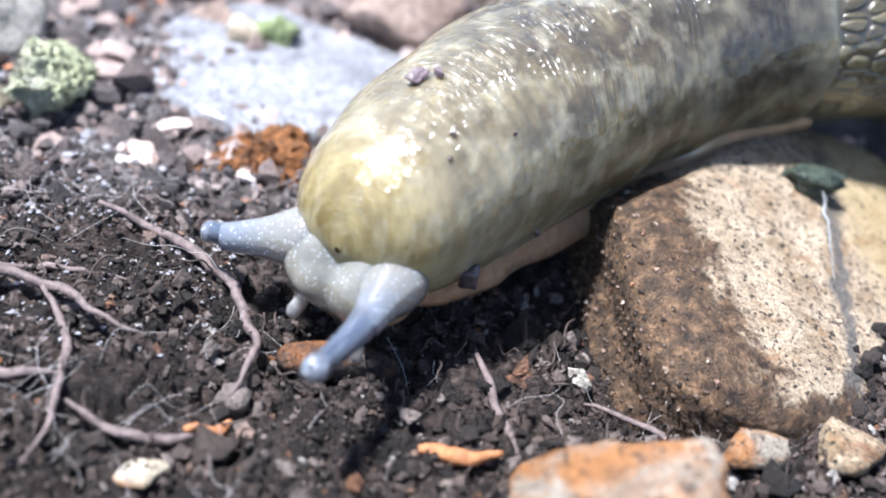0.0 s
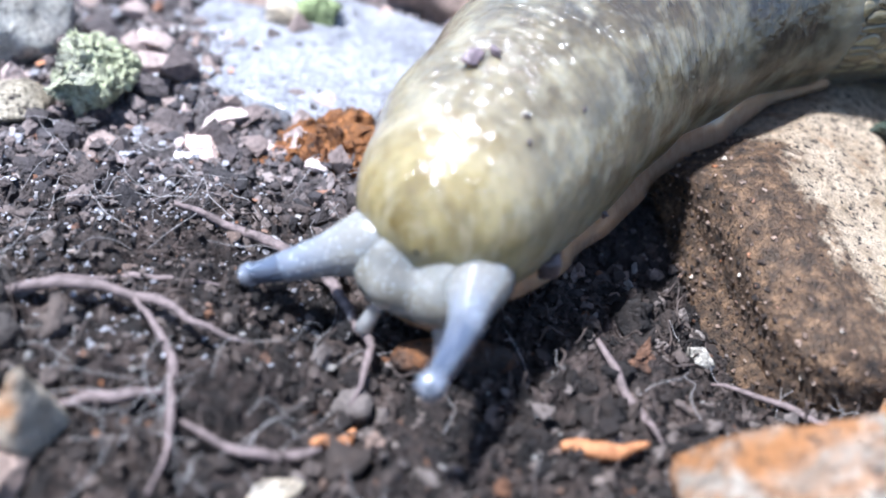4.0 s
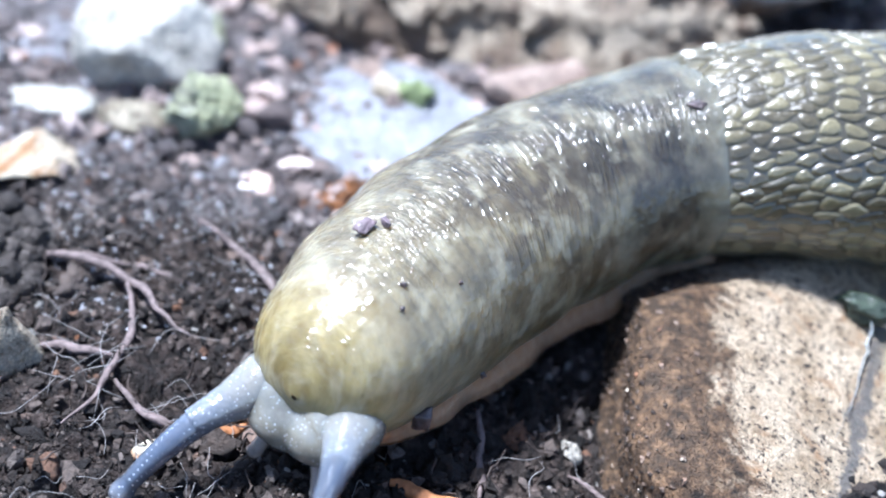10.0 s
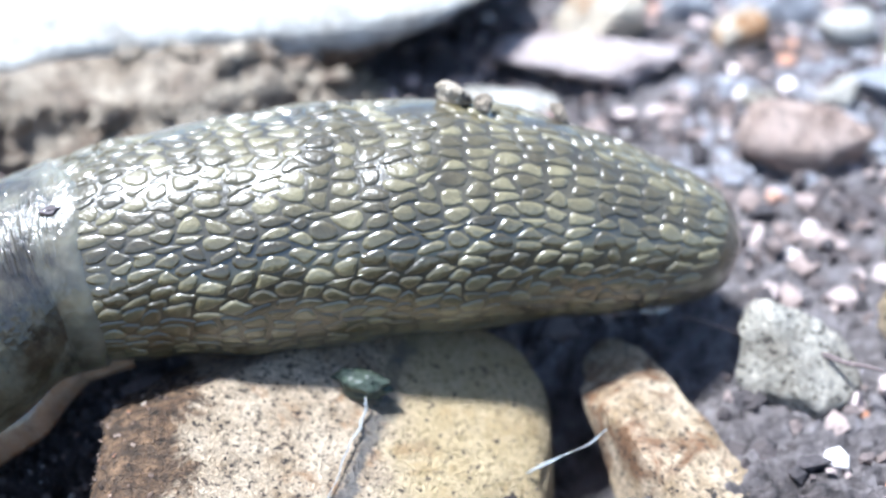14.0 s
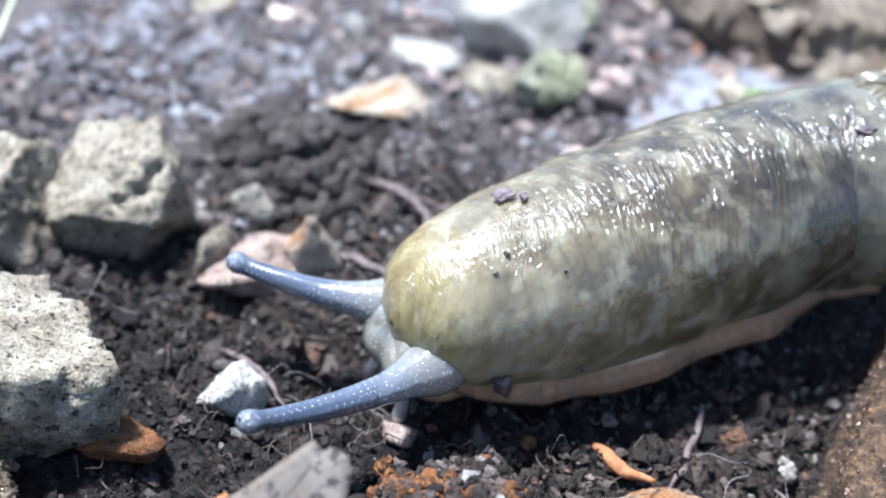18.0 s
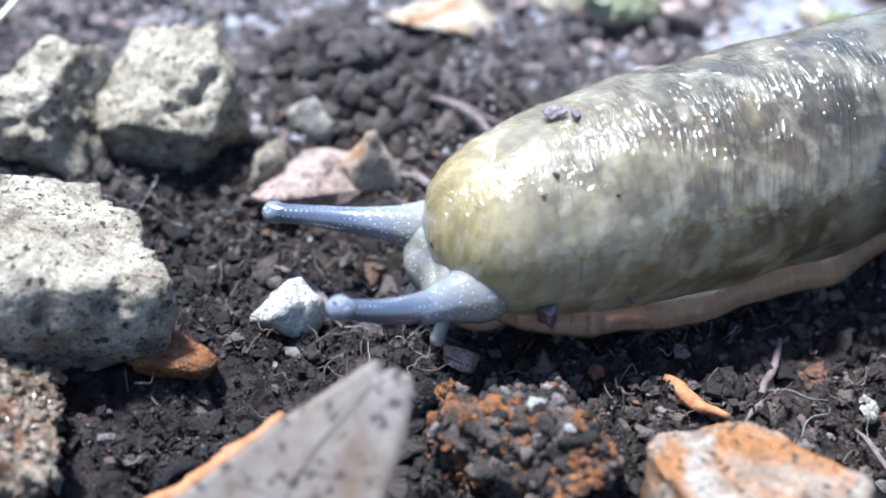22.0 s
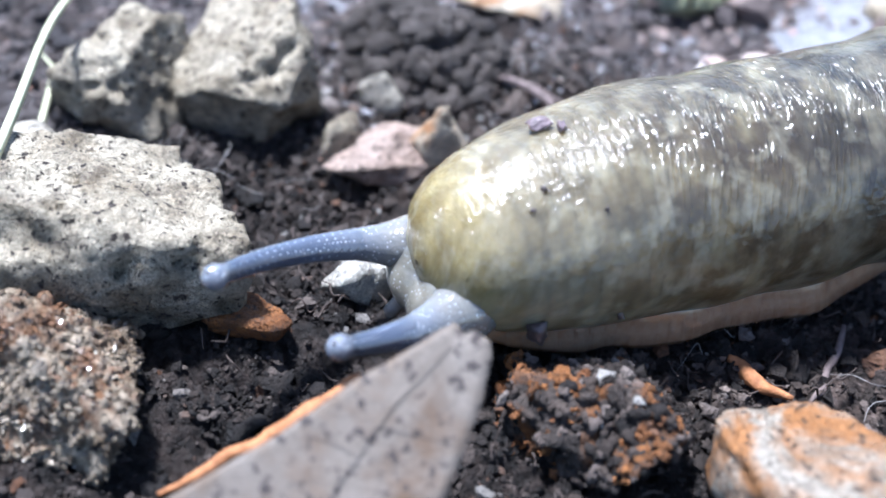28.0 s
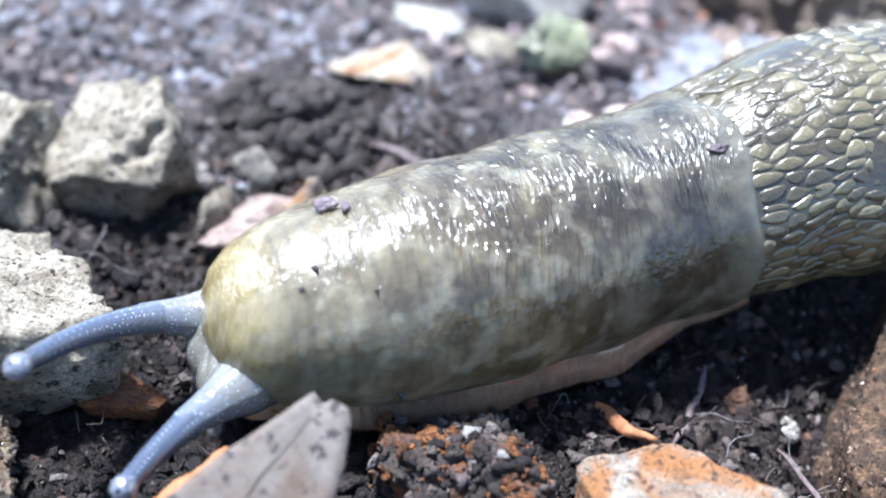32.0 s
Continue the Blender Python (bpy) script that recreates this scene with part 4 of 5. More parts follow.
def blade(name, points, width, label):
    """A long thin folded grass blade through points (mm)."""
    pts = np.array(points, float)
    n = 40
    u = np.linspace(0, len(pts) - 1, n)
    line = np.column_stack([np.interp(u, range(len(pts)), pts[:, k]) for k in range(3)])
    for _ in range(6):
        line[1:-1] = (line[:-2] + 2 * line[1:-1] + line[2:]) / 4
    v, f = [], []
    for i in range(n):
        t = Vector(line[min(i + 1, n - 1)] - line[max(i - 1, 0)]).normalized()
        s = t.cross(Vector((0.2, 0.5, 0.9))).normalized()
        h = s.cross(t)
        w = width * (1 - 0.6 * i / n)
        for a, b in ((-w, 0), (0, 0.35 * w), (w, 0), (0, 0.12 * w)):
            v.append((Vector(line[i]) + float(a) * s + float(b) * h) * MM)
    for i in range(n - 1):
        for k in range(4):
            a, b = 4 * i + k, 4 * i + (k + 1) % 4
            f.append((a, b, b + 4, a + 4))
    return tagged(new(name, mesh_from(name, v, f, STRAW)), label, "grass")


blade("grass_blade", [(-45, -50, 6), (-52, -39, 11), (-63, -29, 11), (-71, -19, 9), (-84, -6, 9), (-96, 4, 8)], 0.42, "long pale dry grass blade leaning over the rocks")
tagged(stone("moss_tuft", -24.7, 38, (4.5, 3.5, 5), 161, SPRIG, "small bright green moss tuft among stones", z=1.5, sink=0.2, rough=0.5), category="moss")
blade("grass_blade", [(-61, -33, 2), (-66, -28, 4), (-70, -27, 3)], 0.4, "short dry grass blade on the soil")


# ---- dead leaf ----
def dead_leaf():
    leaf = tagged(new("dead_leaf"), "torn grey-brown dead leaf standing on edge in the soil", "leaf")
    outline = [(0, 0), (0.6, -0.7), (1.1, -0.5), (2.0, -1.1), (2.1, -2.2), (1.6, -4.2), (0.6, -7), (-1, -10.5), (-4, -15), (-9, -19), (-15, -20.5),
               (-20, -18), (-21, -14), (-17, -10.3), (-10, -6.4), (-5.5, -3.2)]
    pts = []
    for i, (a, b) in enumerate(zip(outline, outline[1:] + outline[:1])):
        for k in range(6):
            f = k / 6
            pts.append((a[0] + (b[0] - a[0]) * f, a[1] + (b[1] - a[1]) * f))
    pts = np.array(pts)
    pts += 0.12 * np.column_stack([fractal(np.column_stack([pts, 0 * pts[:, 0]]) * 1.1 + 5 * k, 3, 40 + k) for k in range(2)])
    c = pts.mean(axis=0)
    rings = 9
    v, f, n = [], [], len(pts)
    for side in (0.0, -0.22):
        for r in range(rings):
            q = c + (pts - c) * (1 - r / rings) if r < rings else c
            q3 = np.column_stack([q, 0 * q[:, 0]])
            z = 0.45 * fractal(q3 / 6, 3, 77) + 0.004 * (q[:, 0] + 6) ** 2
            v += [(x * MM, y * MM, (h + side) * MM) for (x, y), h in zip(q, z)]
    for s in range(2):
        o = s * rings * n
        for r in range(rings - 1):
            for k in range(n):
                a, b = o + r * n + k, o + r * n + (k + 1) % n
                f.append((a, b, b + n, a + n) if s == 0 else (a + n, b + n, b, a))
        last = tuple(o + (rings - 1) * n + k for k in range(n))
        f.append(last if s == 0 else last[::-1])
    for k in range(n):
        a, b, w = k, (k + 1) % n, rings * n
        f.append((b, a, a + w, b + w))
    blade_part = part("leaf_blade", mesh_from("leaf_blade", v, f, LEAF), leaf)
    vein, vf = tube([(-14, -18, 0.9), (-8.5, -11.5, 0.5), (-4.2, -5.6, 0.4), (-0.2, -1.2, 0.45)], [0.06, 0.05, 0.03], 6, 3, 0.1)
    part("midrib", mesh_from("midrib", vein, vf, LEAF), leaf, "slightly raised midrib")
    for k, pt in enumerate([[(-8.5, -11.5, .5), (-13.5, -9.8, .6)], [(-5.4, -7, .45), (-8, -5.8, .5)], [(-8.5, -11.5, .5), (-4.5, -13, .4)], [(-4.2, -5.6, .45), (0.2, -6.6, .4)]]):
        vv, ff = tube([pt[0], tuple((np.array(pt[0]) + pt[1]) / 2 + (0.2, 0.1, 0)), pt[1]], [0.03, 0.025, 0.015], 5, k, 0.1)
        part("side_vein", mesh_from("side_vein", vv, ff, LEAF), leaf)
    normal, right = Vector((0.407, -0.434, 0.803)).normalized(), Vector((0.69, 0.72, 0.06))
    up = normal.cross(right).normalized()
    m = Matrix((up.cross(normal), up, normal)).transposed().to_4x4()
    m.translation = Vector((-18.2, -30.4, 13.3)) * MM
    leaf.matrix_basis = m
    return leaf


leaf = dead_leaf()


# ---- what sticks to the flat stone ----
def over(x, y, up=0.05):
    return x, y, top_of(carrier, x, y) + up


stone("moss_tuft", 18.4, 18.6, (6.5, 3.0, 3.0), 160, GREEN, "dark green moss tuft with slime on the flat stone", z=top_of(carrier, 18.4, 18.6), sink=0.25, rough=0.45, category="moss")
strand("slime_thread", [over(19.6, 17.6, 0.7), over(19.7, 15.6), over(19.2, 13), over(18.6, 9), over(17.6, 5)], [0.16, 0.2, 0.12, 0.08, 0.05], SLIME, "pale dried slime streak on the flat stone", "slime", rough=0.5, seed=15)
strand("slime_thread", [over(32, 16.5), (34.4, 16.6, 1.8), (36.2, 17.4, 2.4), (37.8, 18.6, 3.4)], [0.26, 0.08, 0.06, 0.16], SLIME, "stretched slime thread between two stones", "slime", rough=0.2, seed=16)
strand("slime_thread", [(39.5, 30, 5.5), (40.5, 31.5, 4.4), (42, 32, 4.6)], [0.35, 0.2, 0.35], SLIME, "slime thread under the slug's tail", "slime", rough=0.2, seed=17)


# ---- the slug ----
SPINES, STRETCH = {}, {}


def spine_at(t, stretch, *points):
    """The slug's middle line at a time, from the mantle's front back to the tail tip: x, y, z in mm; and how far it is stretched."""
    SPINES[t] = np.array(points, float)
    STRETCH[t] = stretch / 0.87


spine_at(0, 1.02, (-15.2, 2.2, 9), (-8, 12.5, 9.5), (3, 23, 11), (17, 30, 13), (34, 34, 13), (52, 34, 10), (74, 32, 9))
spine_at(3, 0.98, (-17.7, 2.0, 9), (-11.4, 12.3, 9.5), (-3, 22, 11), (11, 29, 13), (29, 33, 13), (46, 35, 11), (69, 33, 9))
spine_at(6, 0.95, (-17.3, -1.9, 9), (-12.5, 7.3, 9), (-4.8, 16.8, 10), (6.7, 24.5, 12), (23, 31, 13), (41, 35, 11), (64, 33, 9))
spine_at(9, 0.92, (-15.4, -9.6, 9), (-12.8, 1, 9), (-8, 11, 9.5), (1, 20.5, 11), (16, 29, 13), (34, 34, 12), (56, 34, 8))
spine_at(10.8, 0.88, (-17.6, -7.5, 9), (-14, 4, 9), (-9, 14, 10), (0, 23.5, 12), (13, 28.5, 13), (31, 33, 12), (53, 35.5, 8))
spine_at(13, 0.90, (-20.5, -9, 9), (-17, 2, 9), (-12, 12, 10), (-4, 22, 12), (11.7, 27.3, 12.5), (29, 32.3, 12), (50.3, 36, 7.5))
spine_at(16.1, 0.87, (-23, -10.5, 9), (-19, 2, 9), (-14.5, 10, 10), (-8, 17.5, 12), (6, 26, 13), (24, 32, 12), (46, 37, 8))
spine_at(18, 0.86, (-23.4, -13, 9), (-19, -2.5, 9), (-14.5, 8, 10), (-9, 18, 11), (4, 27, 13), (21, 32, 12), (43, 36, 9))
spine_at(23, 0.85, (-24.4, -15, 9), (-20, -4.5, 9), (-15, 6, 9.5), (-9.5, 16, 11), (1, 25, 13), (18, 31, 12), (40, 36, 9))
spine_at(28, 0.83, (-25.2, -21.8, 9), (-21.5, -11, 9), (-17, -1, 9), (-12, 9, 10), (-4, 20, 12), (12, 29, 13), (34, 35, 10))
spine_at(32, 0.82, (-28.4, -25.6, 9), (-23.2, -15.5, 9), (-18.5, -4.5, 9), (-14, 5, 10), (-7, 17, 12), (8, 27, 13), (30, 34, 10))


def smooth_line(points, n=500):
    """A dense, even line through the points, prolonged straight at both ends, and its arc lengths from the first point."""
    p = np.vstack([2 * points[0] - points[1], points, 2 * points[-1] - points[-2]])
    out = []
    for i in range(len(points) - 1):
        a, b, c, d = p[i:i + 4]
        for f in np.linspace(0, 1, n // (len(points) - 1), endpoint=False):
            out.append(0.5 * (2 * b + (c - a) * f + (2 * a - 5 * b + 4 * c - d) * f * f + (3 * b - a - 3 * c + d) * f ** 3))
    out = np.array(out + [points[-1]])
    head, tail = out[0] - out[8], out[-1] - out[-9]
    head[2] = tail[2] = 0
    out = np.vstack([out[0] + 12 * head / np.linalg.norm(head), out, out[-1] + 40 * tail / np.linalg.norm(tail)])
    for _ in range(60):
        out[2:-2] = (out[1:-3] + 2 * out[2:-2] + out[3:-1]) / 4
    arc = np.concatenate([[0], np.cumsum(np.linalg.norm(np.diff(out, axis=0), axis=1))])
    return out, arc - arc[1]


TIMES = [i * 0.5 for i in range(65)]
MOMENTS = sorted(SPINES)


def blended(t):
    """Spine points at any time, eased between the keyed ones."""
    i = max(k for k in range(len(MOMENTS)) if MOMENTS[k] <= t)
    if i == len(MOMENTS) - 1:
        return SPINES[MOMENTS[i]]
    a, b = MOMENTS[i], MOMENTS[i + 1]
    pa, pb = SPINES[a], SPINES[b]
    before = SPINES[MOMENTS[max(i - 1, 0)]]
    after = SPINES[MOMENTS[min(i + 2, len(MOMENTS) - 1)]]
    f = (t - a) / (b - a)
    ta = (pb - before) / max(b - MOMENTS[max(i - 1, 0)], 0.1) * (b - a)
    tb = (after - pa) / max(MOMENTS[min(i + 2, len(MOMENTS) - 1)] - a, 0.1) * (b - a)
    h = 2 * f ** 3 - 3 * f ** 2 + 1, f ** 3 - 2 * f ** 2 + f, -2 * f ** 3 + 3 * f ** 2, f ** 3 - f ** 2
    return h[0] * pa + h[1] * ta * 0.8 + h[2] * pb + h[3] * tb * 0.8


LINES = {t: smooth_line(blended(t)) for t in TIMES}


def at_arc(t, s):
    line, arc = LINES[t]
    return np.array([np.interp(s, arc, line[:, k]) for k in range(3)])


def ring_pose(t, s):
    """The pose of a slice of the body: y runs back along the body, z up."""
    s = s * float(np.interp(t, MOMENTS, [STRETCH[k] for k in MOMENTS])) if s > 0 else s
    p, back = at_arc(t, s), at_arc(t, s + 0.9) - at_arc(t, s - 0.9)
    y = Vector(back).normalized()
    x = y.cross(Vector((0, 0, 1))).normalized()
    z = x.cross(y)
    m = Matrix((x, y, z)).transposed().to_4x4()
    m.translation = Vector(p) * MM
    return m


ARC = [-3.6, -3.2, -2.3, -1.0, 1, 4, 8, 14, 22, 30, 38, 42, 46, 55, 65, 75, 84, 90, 95, 98, 100, 101.5]
WIDE = [0.2, 2.5, 4.2, 5.3, 6.2, 6.9, 7.6, 8.2, 8.4, 8.4, 8.2, 8.3, 8.9, 9.7, 9.9, 9.5, 8.2, 6.9, 5.8, 4.8, 3.2, 0.3]


REST = 0.87
ARC = [a * REST if a > 0 else a for a in ARC]


def half_width(s):
    return np.interp(s, ARC, WIDE)


slug = tagged(new("slug"), "large wet olive-yellow slug crawling over soil and stones", "slug")
M = 64


def section(s, angle, grow=1.0):
    """A point of the skin's cross-section: angle 0 is the top."""
    hump = math.sin(0.52 * s + 2.1 * math.sin(2.2 * angle + 0.09 * s)) + 0.8 * math.sin(0.83 * s - 1.7 * math.cos(3 * angle) + 1.1)
    r = half_width(s) * grow * (1 + 0.011 * min(1.0, max(0.0, s + 3) / 8) * hump)
    x, z = math.sin(angle) * r, math.cos(angle) * r
    if z < 0:
        down = (z / max(r, 0.01)) ** 2
        z *= 1 - 0.08 * down
        x *= 1 - 0.10 * down
    return x, z


def lip_of(s):
    """How far the mantle's rear edge stands off the body."""
    return 1 + 0.045 * min(1.0, max(0.0, (s - 29) / 6.5)) ** 2


def slice_mesh(name, s0, half, material, ridge, cuts=5, front=False, rear=False, rim=False):
    lo, hi = (-3.6 - s0 if front else -half), (88.3 - s0 if rear else half)
    steps = np.linspace(lo, hi, cuts * 3 if (front or rear) else cuts)
    v, f, uv = [], [], []
    for y in steps:
        for k in range(M):
            a = 2 * math.pi * k / M
            up = max(0.0, math.cos(a * 0.9 if a < math.pi else (2 * math.pi - a) * 0.9))
            u = y / half
            shrink = 1 - (0.012 + ridge * up) * max(0.0, abs(u) - 0.58) ** 2
            if (front and y < 0) or (rear and y > 0):
                shrink = 1.0
            if material == MANTLE:
                shrink *= lip_of(s0 + y)
            yy = y
            if rim and y > 0:
                out = y / half
                shrink *= 1 - 0.10 * out ** 3
                yy = y * (1.2 + 0.5 * math.sin(2 * a + 0.7) + 0.35 * math.sin(5 * a))
            x, z = section(s0 + yy, a, shrink)
            v.append((x * MM, yy * MM, z * MM))
            uv.append((min(1.0, half_width(s0 + y) / 7.5), s0 + y - (max(0.0, 6.2 - half_width(s0 + y)) if y + s0 < 1 else 0.0)))
    n = len(steps)
    for i in range(n - 1):
        for k in range(M):
            a, b = i * M + k, i * M + (k + 1) % M
            f.append((a, b, b + M, a + M))
    me = mesh_from(name, v, f, material)
    lay = me.uv_layers.new(name="skin")
    for poly in me.polygons:
        ks = [me.loops[i].vertex_index % M for i in poly.loop_indices]
        seam = max(ks) - min(ks) > 2
        for i, k in zip(poly.loop_indices, ks):
            u, w = uv[me.loops[i].vertex_index]
            turn = k - M if k > M // 2 or (k == M // 2 and max(ks) > M // 2 and not seam) else k
            lay.data[i].uv = (52.0 * u * turn / M, w)
    return me


def foot_mesh(s0, half):
    """The pale wavy edge of the sole under one slice."""
    v, f = [], []
    steps = np.linspace(-half, half, 4)
    prof = [(0.78, -0.42), (0.86, -0.55), (0.90, -0.68), (0.92, -0.80), (0.88, -0.89), (0.6, -0.93)]
    for y in steps:
        r = half_width(s0 + y)
        wav = 1 + 0.06 * math.sin((s0 + y) * 0.55) + 0.02 * math.sin((s0 + y) * 1.3)
        full = float(np.interp(s0 + y, [-2, 6, 26, 38], [0.74, 0.94, 0.95, 0.74]))
        ring = [(x * r * full * (1 + (wav - 1) * (-z - 0.35) * 1.2), z * r * (0.6 + 0.4 * full)) for x, z in prof]
        for x, z in ring + [(-x, z) for x, z in ring[::-1]]:
            v.append((x * MM, y * MM, z * MM))
    n = 12
    for i in range(3):
        for k in range(n):
            a, b = i * n + k, i * n + (k + 1) % n
            f.append((a, a + n, b + n, b))
    return mesh_from("foot_edge", v, f, FOOT)


def jog(a, b):
    """A fixed random pair for a corner of the grain pattern."""
    h = math.sin(a * 12.9898 + b * 78.233) * 43758.5453
    g = math.sin(a * 39.346 + b * 11.135) * 24634.6345
    return h - math.floor(h) - 0.5, g - math.floor(g) - 0.5


def slant(angle):
    """How far the rows of grains lean along the body at an angle round it."""
    return 1.5 * math.sin(1.9 * angle + 0.4) + 0.35 * math.sin(7 * angle)


def grain_meshes(s0, row, pitch, step):
    """The raised grains of one ring of the body, fitted together like cells: those on the open flank one by one, the rest joined."""
    rng = np.random.RandomState(900 + row)
    r = half_width(s0)
    single, joined = [], ([], [], [])
    reach = math.radians(124)
    count = max(8, int(2 * reach * (9.6 if s0 < 70 else r) / pitch))
    wide, tall = 2 * reach / count, step * 2 / 3
    for c in range(count):
        mid = -reach + wide * (c + 0.5 * (row % 2))
        low = min(1.0, max(0.0, (math.degrees(abs(mid)) - 78) / 40))
        corners = []
        for hx, level, dy in ((0, 2, 1), (1, 1, 0.5), (1, 0, -0.5), (0, -1, -1), (-1, 0, -0.5), (-1, 1, 0.5)):
            ja, jb = jog(2 * c + row % 2 + hx, 2 * row + level)
            corners.append(np.array([wide * (0.5 * hx + 0.78 * ja), tall * (dy + 0.95 * jb)]))
        if rng.uniform() < 0.12:
            corners[0] = corners[0] + np.array([0, 0.35 * tall])
        middle = sum(corners) / 6
        outline = []
        for k in range(6):
            outline += [0.72 * corners[k] + 0.28 * corners[(k + 1) % 6], 0.28 * corners[k] + 0.72 * corners[(k + 1) % 6]]
        ht = rng.uniform(0.07, 0.15) * (1 - 0.75 * low)
        gap = rng.uniform(0.90, 0.98) - 0.05 * low
        v, f, uv = [], [], []
        for scale, h in ((gap, -0.12), (gap * 0.87, 0.62 * ht), (gap * 0.58, 0.96 * ht)):
            for q in outline:
                da, y = middle + (q - middle) * scale
                ang = mid + da
                y += slant(ang)
                x, z = section(s0 + y, ang)
                v.append(((x + math.sin(ang) * h) * MM, y * MM, (z + math.cos(ang) * h) * MM))
                uv.append((ang * r, s0 + y))
        ang, y = mid + middle[0], middle[1] + slant(mid + middle[0])
        x, z = section(s0 + y, ang)
        v.append(((x + math.sin(ang) * ht) * MM, y * MM, (z + math.cos(ang) * ht) * MM))
        uv.append((ang * r, s0 + y))
        for ring in range(2):
            for k in range(12):
                a, b = ring * 12 + k, ring * 12 + (k + 1) % 12
                f.append((a, a + 12, b + 12, b))
        for k in range(12):
            f.append((24 + k, 36, 24 + (k + 1) % 12))
        if radians(18) < mid < radians(76) and s0 < 80:
            single.append((v, f, uv))
        else:
            o = len(joined[0])
            joined[0].extend(v)
            joined[1].extend(tuple(q + o for q in p) for p in f)
            joined[2].extend(uv)
    out = []
    for v, f, uv in single + [joined]:
        me = mesh_from("grain", v, f, GRAIN)
        lay = me.uv_layers.new(name="skin")
        for loop in me.loops:
            lay.data[loop.index].uv = uv[loop.vertex_index]
        out.append(me)
    return out[:-1], out[-1]


RINGS = []
MANTLE_STEP, BODY_STEP = 1.15, 1.85
arcs = np.arange(2.2, 36.2, MANTLE_STEP)
RINGS.append((part("mantle_hem", slice_mesh("mantle_hem", 1.0, 1.3, MANTLE, 0.0, front=True), slug, "yellow rounded front hem of the mantle"), 1.0))
for s in arcs:
    half = MANTLE_STEP * 0.78
    rim = s == arcs[-1]
    RINGS.append((part("mantle_rim" if rim else "mantle_fold", slice_mesh("mantle_fold", s, half * 1.75 if rim else half, MANTLE, 0.0, 9 if rim else 5, rim=rim), slug, "thin soft rear rim of the mantle" if rim else ""), s))
body_arcs = np.arange(arcs[-1] + 1.2, 84.5, BODY_STEP)
for row, s in enumerate(body_arcs):
    last = row == len(body_arcs) - 1
    ring = part("tail_tip" if last else "body_ring", slice_mesh("body_ring", s, BODY_STEP * 1.05, BODY, 0.004, rear=last), slug)
    RINGS.append((ring, s))
    ones, rest = grain_meshes(s, row, 1.08, BODY_STEP)
    for me in ones:
        part("skin_grain", me, ring)
    tagged(part("grain_patch", rest, ring, "raised pale grains of the skin"), kind="stuff")
for ring, s in list(RINGS):
    if s < 38:
        part("foot_edge", foot_mesh(s, 1.25), ring, "pale fleshy edge of the sole")


def lathe(name, profile, material, sides=20, capped=True):
    """A round body about the y axis from (distance back from the tip, radius) rows in mm."""
    v, f = [], []
    for y, r in profile:
        for k in range(sides):
            a = 2 * math.pi * k / sides
            v.append((r * math.cos(a) * MM, y * MM, r * math.sin(a) * MM))
    for i in range(len(profile) - 1):
        for k in range(sides):
            a, b = i * sides + k, i * sides + (k + 1) % sides
            f.append((a, b, b + sides, a + sides))
    if capped:
        f.append(tuple(range(sides))[::-1])
        f.append(tuple(range((len(profile) - 1) * sides, len(profile) * sides)))
    return mesh_from(name, v, f, material)


def head_mesh():
    v, f = ICO[5]
    p = v * np.array([5.0, 5.3, 3.3])
    front = np.clip(-p[:, 1] / 4.2, 0, 1)
    p[:, 0] *= 1 - 0.10 * front ** 2
    p[:, 2] -= 0.9 * front ** 2 + 0.5 * front * (1 - np.abs(p[:, 0]) / 4.6)
    p[:, 1] += 1.6 * front ** 1.5 * np.clip(1 - np.abs(p[:, 0]) / 3.6, 0, 1)
    furrow = np.sin(p[:, 0] * 5.2 + 0.8 * np.sin(p[:, 1] * 0.9)) * np.clip(p[:, 2] / 3 + 0.4, 0, 1)
    p *= (1 + 0.007 * furrow + 0.008 * fractal(p / 1.5, 3, 4))[:, None]
    return fast_mesh("head", p * MM, f, HEAD)


head = part("head", head_mesh(), slug, "bluish-white translucent head with furrows")
COUNT, REACH = 20, 12.0
FLARE = [(-4.9, 0.92), (-4.2, 1.03), (-3.2, 1.16), (-2.2, 1.33), (-1.3, 1.58), (-0.5, 1.86), (0.3, 2.1), (1.2, 2.2), (2.4, 2.0), (3.2, 1.2)]


def stalk_piece(name, share, rows):
    """A short round piece of a tentacle; its place between tip (0) and root (1) goes into the colour map."""
    me = lathe(name, rows, STALK, 24, capped=False)
    lay = me.uv_layers.new(name="skin")
    for loop in me.loops:
        lay.data[loop.index].uv = (0.0, share + me.vertices[loop.vertex_index].co.y / MM / REACH)
    return me


stalks = []
